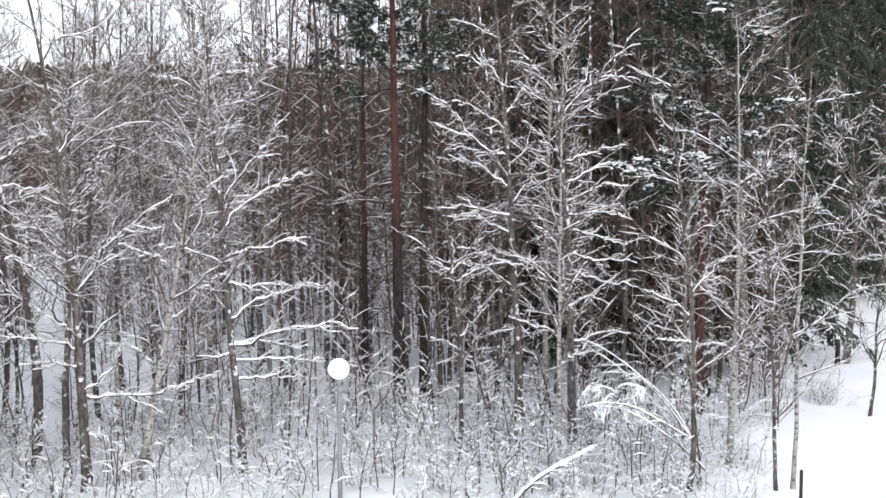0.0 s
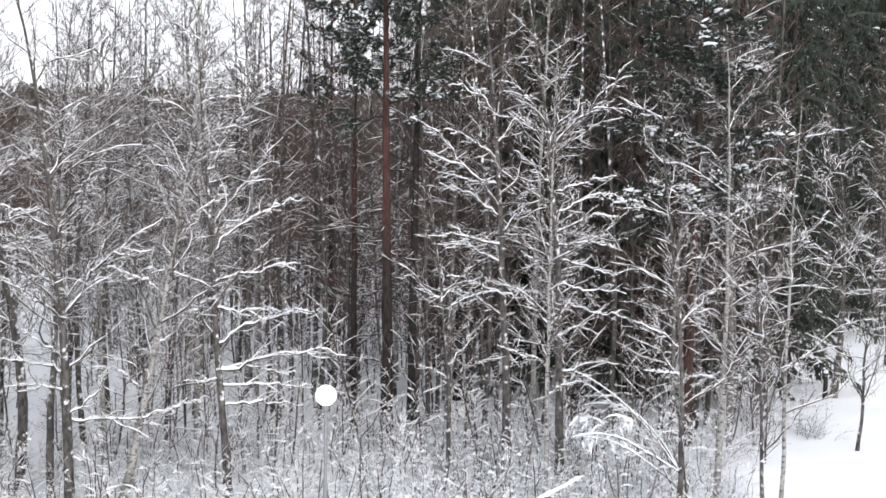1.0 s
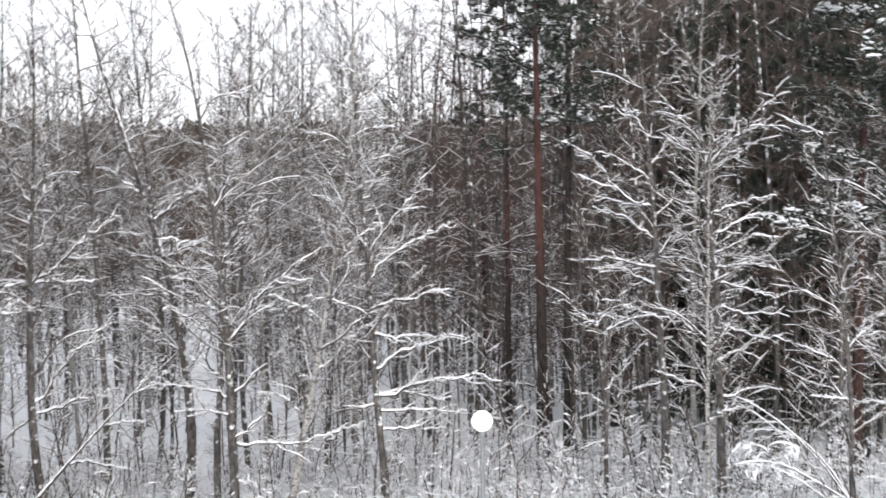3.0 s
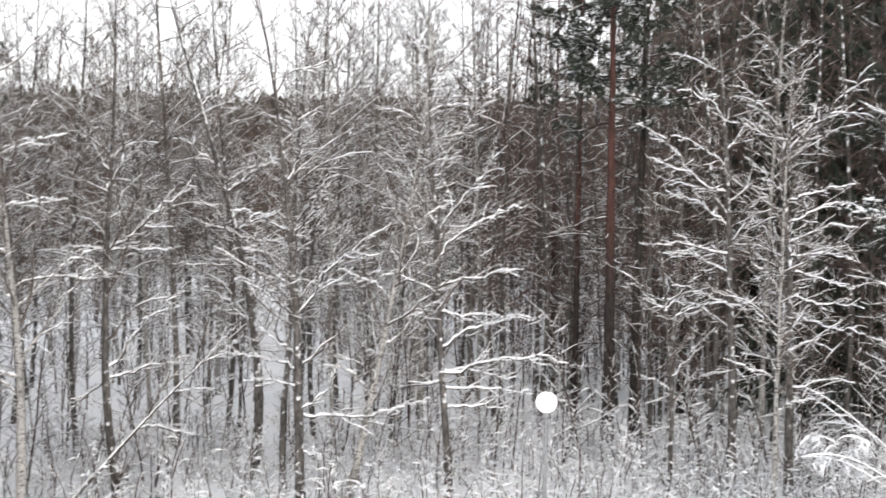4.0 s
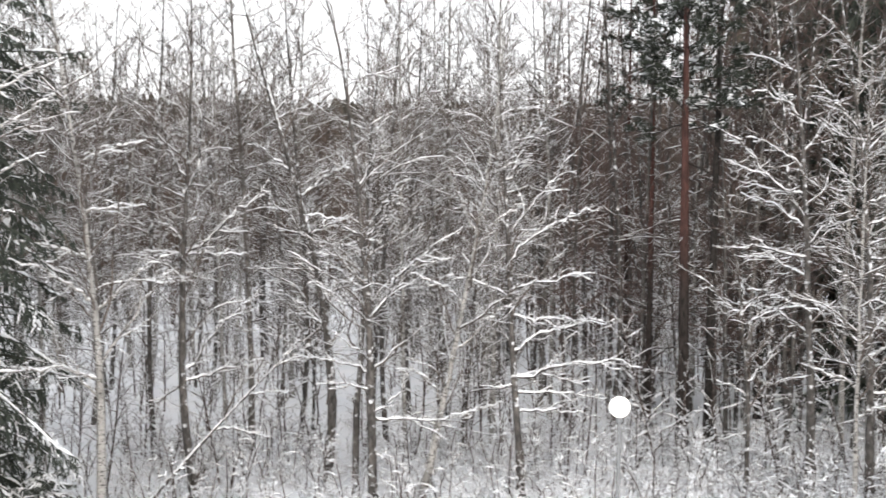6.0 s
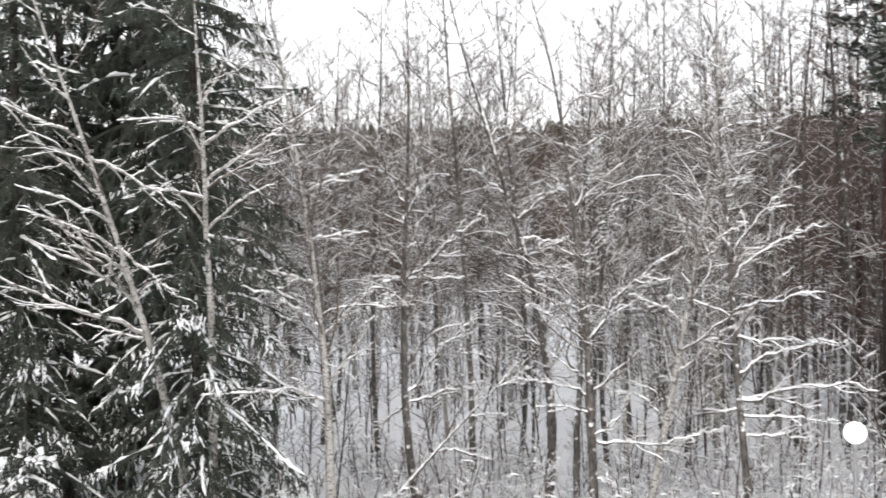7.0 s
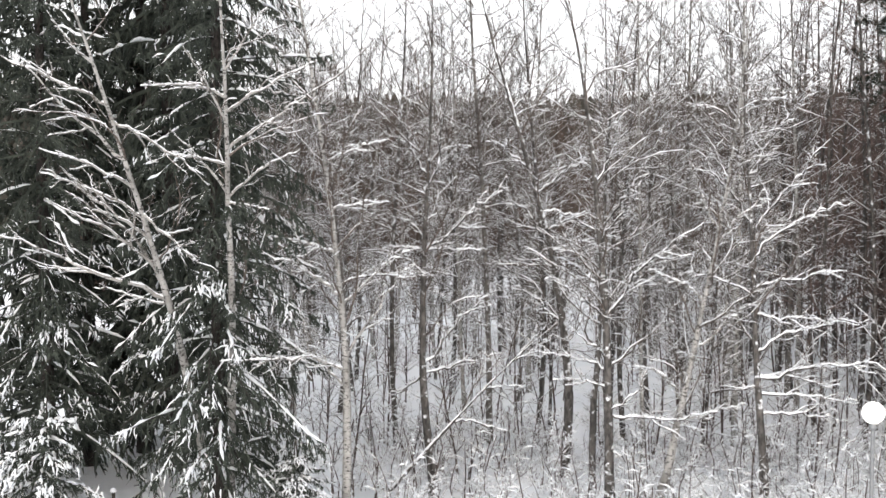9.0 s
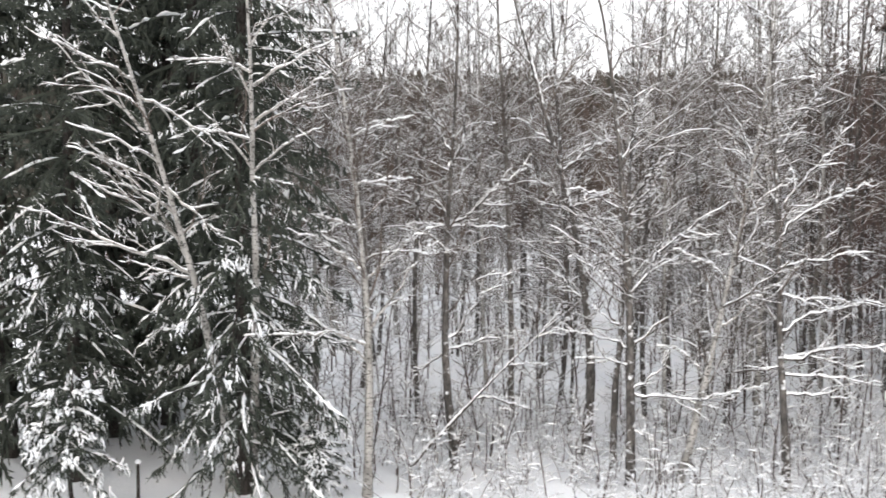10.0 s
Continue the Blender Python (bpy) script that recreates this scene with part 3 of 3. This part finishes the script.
conifer(pine_meshes(18, .185, (-.02, 6, -.05, 9.4, -.08, 12), 9.3, 46, 2.3, 26, 0.075, 24, heap=0.26), -1.29, 32.5, "tall pine with red upper bark and snowy crown", "pine_tree", CONIFERS)
slim = pine_meshes(18, .15, (.02, 6, .06, 9.4, .1, 12), 10.0, 26, 2.5, 16, 0.06, 18, bark=M_SPRUCE_BARK)
ruddy = pine_meshes(17, .11, (.02, 6, .06, 9.4, .1, 12), 10.4, 22, 2.0, 16, 0.06, 18)
conifer(slim, -.6, 33.6, "tall pine with dark brown trunk", "pine_tree", CONIFERS)
conifer(ruddy, -2.5, 35.2, "slender pine with reddish trunk", "pine_tree", CONIFERS, 150)
conifer(slim, .9, 38.5, "slender pine with dark trunk", "pine_tree", CONIFERS, 80)
conifer(ruddy, -3.9, 43, "slender pine with reddish trunk", "pine_tree", CONIFERS, 240)
conifer(pine_meshes(15.5, .19, (.1, 5, .1, 8, .2, 11), 6.9, 58, 2.9, 6, 0.085, 32, 4, 6, 0.22, M_RUSSET), 7.5, 32.6, "broad pine with heavy snow on layered boughs", "pine_tree", CONIFERS)

# ---- wood behind: thin trees as things, then the far wood as one mass ----
RNG = np.random.default_rng(22)


def thin_tree(height, r, seed_bow, bark):
    P, R = stem(seed_bow, height, r, 16)
    A, RA = wild_limbs(P, R, 16, height * 0.2, height * 0.6, 2.2, 34, 7, 0.15, 0.9, 0.2)
    T, RT = wild_limbs(P, R, 20, height * 0.5, height * 0.97, 2.9, 36, 7, 0.4, 0.45, 0.17)
    A, RA = np.concatenate([A, T]), np.concatenate([RA, RT])
    B, RB = grow(A, RA, 9, 0.12, 1, 38, 0.48, 5, 0.3, 0.17, 0.006, 0.8)
    C, RC = grow(B, RB, 6, 0.1, 1, 42, 0.55, 2, 0.2, 0.25, 0.0065, 0.9)
    low = RNG.random(len(B)) < ((8.5 - B[:, 0, 2]) / 6.0).clip(0.08, 1)
    return (mesh_of("trunk", [tubes(P, R, 7)], bark), mesh_of("crown", [tubes(A, RA, 4), tubes(B, RB, 3), tubes(C, RC, 3)], M_TWIG),
            mesh_of("snow_cover", [snow_on(*finer(A, RA), 0.014, 0.35, 4), snow_on(B[low], RB[low], 0.016, 0.3, 3)], M_SNOW))


M_BROWN = bark_material("bare_brown_twigs", (0.090, 0.066, 0.060), (0.195, 0.148, 0.136), None, 3.0, (1.6, 2.0, 2.0), 0.2)


def bare_tree(height, r, bow, sheltered=False):
    """A thin tree in the lee, with hardly any snow."""
    P, R = stem(bow, height, r, 12)
    A, RA = wild_limbs(P, R, 34, height * 0.1, height * 0.98, 2.1, 36, 6, 0.2, 0.7, 0.18)
    B, RB = grow(A, RA, 8, 0.1, 1, 46, 0.45, 3, 0.15, 0.2, 0.005, 0.8)
    C, RC = grow(B, RB, 4, 0.1, 1, 46, 0.55, 2, 0.2, 0.2, 0.006, 0.9)
    return (mesh_of("trunk", [tubes(P, R, 7)], M_DARK), mesh_of("crown", [tubes(A, RA, 3), tubes(B, RB, 3), tubes(C, RC, 3)], M_BROWN),
            mesh_of("snow_cover", [snow_on(A, RA, 0.010, 0.75, 3)] if sheltered else [snow_on(A, RA, 0.014, 0.35, 3), snow_on(B[::2], RB[::2], 0.011, 0.35, 3)], M_SNOW))


BARE = [bare_tree(15, .065, (.3, 5, .5, 10)), bare_tree(17, .08, (-.2, 5, .2, 10)), bare_tree(13, .055, (.3, 5, -.2, 9))]
LEE = [bare_tree(15, .065, (.2, 5, .5, 10), True), bare_tree(17, .075, (-.2, 5, .3, 10), True)]
KINDS = [thin_tree(h, r, b, k) for h, r, b, k in ((14, .08, (.2, 5, -.1, 9), M_DARK), (13, .065, (-.3, 4, -.5, 8), M_BIRCH), (16, .095, (.1, 5, .4, 10), M_GREY),
                                                  (9, .05, (.3, 3, .6, 7), M_DARK), (16, .09, (0, 5, -.3, 10), M_BIRCH), (12, .07, (-.2, 4, .2, 8), M_GREY))]
SPOTS = random.Random(11)


def scatter(count, a0, a1, d0, d1, gap, taken):
    """Places between two bearings (degrees left of ahead) and two distances, kept apart."""
    out, tries = [], 0
    while len(out) < count and tries < count * 40:
        tries += 1
        a, d = radians(SPOTS.uniform(a0, a1)), math.sqrt(SPOTS.uniform(d0 * d0, d1 * d1))
        x, y = -math.sin(a) * d, math.cos(a) * d
        if 28 < d < 70 and 18.9 < math.degrees(a) < 20.5:
            continue  # a narrow open ride runs back into the wood here
        if all((x - u) ** 2 + (y - v) ** 2 > gap * gap for u, v in taken):
            out.append((x, y))
            taken.append((x, y))
    return out


taken = []
for x, y in scatter(78, 9, 38, 31, 58, 1.35, taken) + scatter(10, -15.5, 6, 33, 43, 1.2, taken) + scatter(7, -22, -15, 58, 68, 1.5, taken):
    i = SPOTS.randrange(len(KINDS))
    t = thing("young_tree", x, y, "thin bare young tree in the snowy wood", "tree", "thin trees in the wood", SPOTS.uniform(0, 360))
    for key, data in zip(("trunk", "crown", "snow_cover"), KINDS[i]):
        ob = part(key, data, t)
        if key != "trunk":
            stuff(ob)


for x, y in scatter(60, -17, 2, 33, 46, 0.9, taken) + scatter(42, 1, 10, 35, 58, 1.0, taken) + scatter(9, -23, -17, 58, 68, 1.3, taken) + scatter(6, 41, 50, 31, 38, 1.3, taken):
    t = thing("bare_tree", x, y, "dark brown leafless tree with hardly any snow", "tree", "thin trees in the wood", SPOTS.uniform(0, 360))
    for key, data in zip(("trunk", "crown", "snow_cover"), SPOTS.choice(LEE if x > -1.5 else BARE)):
        ob = part(key, data, t)
        if key != "trunk":
            stuff(ob)


def undergrowth():
    """Saplings and brush between the trunks, too many to count."""
    wood, white = [], []
    for x, y in scatter(1050, -13, 36, 29, 72, 0.5, []) + scatter(26, -17, -13, 31, 44, 0.8, []):
        h = SPOTS.choice((0.8, 1.2, 1.6, 2.2, 3.0, 4.2)) * SPOTS.uniform(0.8, 1.2)
        bow = SPOTS.uniform(-.12, .12) * h
        P, R = stem((bow, h * .5, bow * SPOTS.uniform(0.6, 2.4), h * .8), h, 0.008 + 0.0034 * h, 6)
        A, RA = wild_limbs(P, R, 13, h * .15, h * .96, 0.35 * h + 0.2, 34, 3, 0.0, 0.4)
        B, RB = grow(A, RA, 4, 0.2, 1, 45, 0.5, 2, 0, 0.1, 0.006)
        o = np.array((x, y, 0.0))
        wood += [tubes(P + o, R, 4), tubes(A + o, RA + 0.004, 3), tubes(B + o, RB, 3)]
        white += [snow_on(A + o, RA + 0.004, 0.030, 0.25, 3), snow_on(B + o, RB + 0.004, 0.030, 0.25, 3)]
    for x, y in scatter(330, -13, 33, 24.8, 33, 0.35, []):
        h = SPOTS.uniform(0.5, 1.7)
        P, R = stem((SPOTS.uniform(-.1, .1), h * .5, SPOTS.uniform(-.2, .2), h * .8), h, 0.008, 5)
        A, RA = wild_limbs(P, R, 8, h * .2, h * .96, 0.4 * h, 35, 3, -0.2, 0.6)
        o = np.array((x, y, 0.0))
        wood += [tubes(P + o, R, 3), tubes(A + o, RA, 3)]
        white.append(snow_on(A + o, RA + 0.004, 0.022, 0.25, 4))
    tagged(new("undergrowth", mesh_of("undergrowth", wood, M_BRUSH)), "tangle of thin saplings between the trunks", "saplings", kind="stuff")
    tagged(new("undergrowth_snow", mesh_of("undergrowth_snow", white, M_SNOW)), "snow on the saplings", "snow", kind="stuff")


RNG = np.random.default_rng(31)
undergrowth()


def far_wood():
    """Bare trees beyond the edge, as one mass."""
    wood, white = [], []
    spots = scatter(430, -8, 45, 60, 128, 1.3, taken)
    for x, y in spots:
        h = SPOTS.uniform(10.5, 15)
        P, R = stem((SPOTS.uniform(-.3, .3), h * .5, SPOTS.uniform(-.5, .5), h * .8), h, SPOTS.uniform(.07, .13), 7)
        A, RA = wild_limbs(P, R, 15, h * .2, h * .96, 2.5, 48, 3, 0.1, 0.4)
        B, RB = grow(A, RA, 7, 0.1, 1, 42, 0.55, 2, 0.1, 0.12, 0.016)
        o = np.array((x, y, 0.0))
        wood += [tubes(P + o, R, 4), tubes(A + o, RA + 0.012, 3), tubes(B + o, RB + 0.006, 3)]
        white.append(snow_on(A + o, RA + 0.006, 0.02, 0.7, 3))
    for x, y in scatter(620, -8, 45, 66, 132, 1.0, []):
        h = SPOTS.uniform(2.0, 6.5)
        P, R = stem((0.1, h * .5, SPOTS.uniform(-.4, .4), h * .8), h, 0.03, 4)
        A, RA = wild_limbs(P, R, 14, h * .05, h * .96, 0.42 * h + 0.4, 40, 3, 0.1, 0.4)
        B, RB = grow(A, RA, 4, 0.1, 1, 42, 0.55, 2, 0.1, 0.12, 0.018)
        o = np.array((x, y, 0.0))
        wood += [tubes(P + o, R, 3), tubes(A + o, RA + 0.014, 3), tubes(B + o, RB + 0.008, 3)]
        white.append(snow_on(A + o, RA + 0.008, 0.03, 0.4, 3))
    ob = new("far_wood", mesh_of("far_wood", wood, M_FARTWIG))
    tagged(ob, "brown leafless wood in the distance", "woods", kind="stuff")
    tagged(new("far_wood_snow", mesh_of("far_wood_snow", white, M_SNOW)), "snow on the branches of the distant wood", "snow", kind="stuff")


def far_spruces():
    """The ragged dark treeline at the back."""
    out = []
    spots = [(x, y, (18.0 + SPOTS.gauss(0, 0.45)) * (0.3 + 0.7 * math.hypot(x, y) / 150)) for x, y in scatter(1050, -12, 50, 132, 166, 0.9, taken)]
    spots += [(x, y, SPOTS.uniform(21, 27)) for x, y in scatter(150, -30, 1, 74, 104, 1.6, taken)]
    for x, y, h in spots:
        n, s = 10, 6
        z = np.linspace(0.5, h, n)
        a = np.arange(s) * 2 * np.pi / s
        rr = (1 - z / h)[:, None] ** 0.5 * SPOTS.uniform(1.7, 3.4) * RNG.uniform(0.45, 1.25, (n, s)) + 0.12
        tier = np.where(np.arange(n)[:, None] % 2 > 0, 0.62, 1.0)
        V = np.stack([x + np.cos(a) * rr * tier, y + np.sin(a) * rr * tier, z[:, None] - rr * tier * 0.3 + 0 * a], -1)
        i = (np.arange(n - 1)[:, None] * s + np.arange(s)[None])
        k = (np.arange(n - 1)[:, None] * s + (np.arange(s)[None] + 1) % s)
        out.append((V.reshape(-1, 3), np.stack([i, k, k + s, i + s], -1).reshape(-1, 4)))
    tagged(new("far_spruces", mesh_of("far_spruces", out, M_FARSPRUCE, False)), "dark spruce treeline along the skyline", "woods", kind="stuff")


far_wood()
far_spruces()

# ---- undergrowth ----
RNG = np.random.default_rng(23)


def shrub_meshes(stems, height, lumps):
    n = stems
    a = RNG.uniform(0, 2 * np.pi, n)
    base = np.stack([np.cos(a), np.sin(a), 0 * a], -1) * RNG.uniform(0, 0.5, n)[:, None]
    base[:, 2] -= 0.15
    d = unit(np.stack([np.cos(a) * 0.35, np.sin(a) * 0.35, np.ones(n)], -1) + RNG.normal(0, 0.15, (n, 3)))
    A = run(base, d, height * RNG.uniform(0.5, 1.15, n), 7, -0.3, 0.2)
    RA = np.linspace(0.011, 0.004, 7)[None].repeat(n, 0)
    B, RB = grow(A, RA, 7, 0.15, 1, 52, 0.45, 4, 0.0, 0.22, 0.004)
    C, RC = grow(B, RB, 3, 0.3, 1, 50, 0.6, 2, -0.2, 0.2, 0.0035)
    K0 = grow(B, RB, 4, 0.2, 1, 50, 0.4, 3, -0.3, 0.25, 0.004)[0]
    K = K0[RNG.random(len(K0)) < lumps]
    KR = np.tile(np.array((0.1, 1.0, 0.06)), (len(K), 1)) * RNG.uniform(0.012, 0.036, (len(K), 1))
    return (mesh_of("crown", [tubes(A, RA, 4), tubes(B, RB, 3), tubes(C, RC, 3)], M_BRUSH),
            mesh_of("snow_cover", [snow_on(A, RA, 0.010, 0.5, 3), snow_on(B, RB, 0.015, 0.3, 3), tubes(K, KR, 4)], M_SNOW))


SHRUBS = [shrub_meshes(8, 1.5, .6), shrub_meshes(11, 1.1, .75), shrub_meshes(6, 2.0, .5), shrub_meshes(9, 1.4, .65), shrub_meshes(5, 2.6, .45)]
low = []
for x, y in scatter(170, -13, 31, 24.5, 34, 0.75, low) + scatter(14, -15.5, -12.5, 24.5, 33, 0.7, low) + scatter(36, -13, 1, 24.8, 31, 0.55, low) + scatter(12, -19.5, -14, 33.5, 41, 0.9, low):
    t = thing("shrub", x, y, "leafless shrub with clumps of snow on its twigs", "shrub", "undergrowth shrubs", SPOTS.uniform(0, 360))
    for key, data in zip(("crown", "snow_cover"), SPOTS.choice(SHRUBS)):
        stuff(part(key, data, t))

# ---- lamp ----
def lathe(profile, sides=28):
    r, z = np.array(profile, float).T
    a = np.arange(sides) * 2 * np.pi / sides
    V = np.stack([r[:, None] * np.cos(a), r[:, None] * np.sin(a), z[:, None] + 0 * a], -1)
    n = len(r)
    i = np.arange(n - 1)[:, None] * sides + np.arange(sides)[None]
    k = np.arange(n - 1)[:, None] * sides + (np.arange(sides)[None] + 1) % sides
    return V.reshape(-1, 3), np.stack([i, k, k + sides, i + sides], -1).reshape(-1, 4)


def park_lamp(x, y, z):
    t = thing("street_lamp", x, y, "path lamp with a white opal globe on a grey pole", "lamp")
    r = 0.235
    ball = [(max(0.001, r * math.sin(a)), z - r * math.cos(a)) for a in np.linspace(0.25, math.pi, 22)]
    part("globe", mesh_of("globe", [lathe(ball)], M_GLOBE), t, "white opal glass globe")
    part("pole", mesh_of("pole", [lathe([(0.001, -0.3), (0.055, -0.3), (0.055, 0.9), (0.042, 1.0), (0.038, z - 0.36)], 16)], M_POLE), t, "slim grey metal pole")
    part("collar", mesh_of("collar", [lathe([(0.038, z - 0.37), (0.075, z - 0.34), (0.08, z - 0.235), (0.06, z - 0.215)], 20)], M_POLE), t)


park_lamp(-2.371, 24.887, 2.985)


# ---- bent, leaning and snow-laden stems ----
RNG = np.random.default_rng(24)


def whips(x, y, label, name, starts, aims, lengths, curve, r, snow, hang=6, lumps=0):
    """Thin stems that the snow has bent over: each leaves its start along its aim and bows to the ground."""
    t = thing(name, x, y, label, "sapling")
    for p, d, L in zip(starts, aims, lengths):
        A = run(np.array([p], float), unit(np.array([d], float)), np.array([L]), 14, curve, 0.045)
        RA = np.linspace(r, 0.006, 14)[None]
        B, RB = grow(A, RA, hang * 2, 0.25, 1, 40, 0.22, 5, -0.7, 0.12, 0.004, 0.7)
        C, RC = grow(B, RB, 3, 0.2, 1, 40, 0.5, 3, -0.4, 0.15, 0.004, 0.7)
        ob = part("stem", mesh_of("stem", [tubes(A, RA, 7)], M_DARK), t)
        stuff(part("twig_spray", mesh_of("twig_spray", [tubes(B, RB, 3), tubes(C, RC, 3)], M_TWIG), ob))
        stuff(part("snow_cover", mesh_of("snow_cover", [snow_on(A, RA, snow, 0.05, 6), snow_on(B, RB, snow * 0.55, 0.2, 4), snow_on(C, RC, snow * 0.35, 0.3, 3)], M_SNOW), ob, "thick snow along the bent stem"))
        if lumps:
            stuff(part("hanging_snow", mesh_of("hanging_snow", [fingers(A, 1.0, lumps * 2, 0.26, 0.04), fingers(B, 0.4, lumps, 0.24, 0.03)], M_SNOW), ob, "heavy lumps of snow hanging down"))
    return t


whips(5.96, 25.26, "sapling bowed into an arch under thick snow", "bent_sapling",
      [(0, 0, -.2), (0, 0, .9), (.05, .1, -.1), (-.1, 0, 1.1), (.1, -.1, .5), (-.3, .1, 1.3)],
      [(-.12, -.1, 1), (-.62, .1, 1), (-.4, .2, 1), (-1.0, -.2, 1), (-.7, -.3, 1), (-.55, .2, 1)], [4.6, 3.9, 4.4, 3.1, 3.4, 3.2], -1.15, 0.026, 0.020, 9)
whips(3.95, 25.3, "small sapling hung with heavy lumps of snow", "snowy_sapling",
      [(0, 0, -.2), (0, 0, 2.3), (0, 0, 2.4), (0, 0, 1.9), (0, 0, 2.2)],
      [(.02, 0, 1), (-.9, .2, 1), (.8, -.2, 1), (.7, .4, .9), (-.5, -.7, .9)], [2.7, 1.0, 1.0, 1.1, .8], -2.6, 0.016, 0.026, 4, 3)
whips(1.35, 24.4, "fallen trunk leaning over, its upper side thick with snow", "fallen_tree",
      [(0, 0, -.15)], [(1, .4, .95)], [2.7], -0.25, 0.07, 0.042, 9)
broadleaf(-13.55, 23.6, "slender stem leaning far over, snow along its upper side", .075, 4.4, (1.5, 1.67, 3.05, 3.26, 3.9, 4.0),
          [(1.9, 1.6, 5, -25), (2.6, 1.3, 20, -20), (3.3, 1.5, 25, 35), (3.6, 1.0, 50, 40)], wild=2, low=3.5, name="leaning_tree")

small = spruce_meshes(3.3, 1.4, 1.2, 8, 6, 0.07, 9, 4, 0.8, 0.34)
conifer(small, -18.35, 17.35, "young spruce buried under heavy snow", "young_spruce", CONIFERS)
conifer(small, -14.2, 20.6, "young spruce buried under heavy snow", "young_spruce", CONIFERS, 100, 0.6)


# ---- posts and the brush at the field's edge ----
def post(x, y, h, cap):
    t = thing("marker_post", x, y, "short dark wooden post standing in the snow" + (" with a snow cap" if cap else ""), "post")
    part("shaft", mesh_of("shaft", [lathe([(0.001, -0.3), (0.04, -0.3), (0.038, h - 0.02), (0.03, h), (0.001, h)], 10)], M_POST), t)
    if cap:
        part("snow_cap", mesh_of("snow_cap", [lathe([(0.05, h), (0.075, h + 0.02), (0.07, h + 0.06), (0.035, h + 0.10), (0.001, h + 0.11)], 12)], M_SNOW), t, "rounded cap of snow")


post(7.98, 24.42, 0.75, False)
post(10.42, 24.63, 0.75, False)
post(-17.8, 18.83, 0.85, True)
post(-20.39, 18.1, 0.9, True)


def stump(x, y, h):
    """A snapped trunk beside a living one, with snow on its broken top."""
    t = thing("tree_stump", x, y, "dark snapped tree stump with snow on its broken top", "stump")
    part("shaft", mesh_of("shaft", [lathe([(0.001, -0.3), (0.13, -0.3), (0.10, 0.15), (0.085, h * 0.6), (0.075, h - 0.06), (0.03, h + 0.05), (0.001, h)], 9)], M_SPRUCE_BARK), t)
    part("snow_cap", mesh_of("snow_cap", [lathe([(0.07, h - 0.05), (0.085, h), (0.06, h + 0.06), (0.001, h + 0.09)], 10)], M_SNOW), t, "cap of snow")


stump(14.3, 40.1, 1.0)
for x, y, turn in ((11.95, 33.98, 10), (11.6, 34.2, 130)):
    t = thing("shrub", x, y, "low bare brush at the edge of the open snow", "shrub", "undergrowth shrubs", turn)
    for key, data in zip(("crown", "snow_cover"), SHRUBS[1]):
        stuff(part(key, data, t))
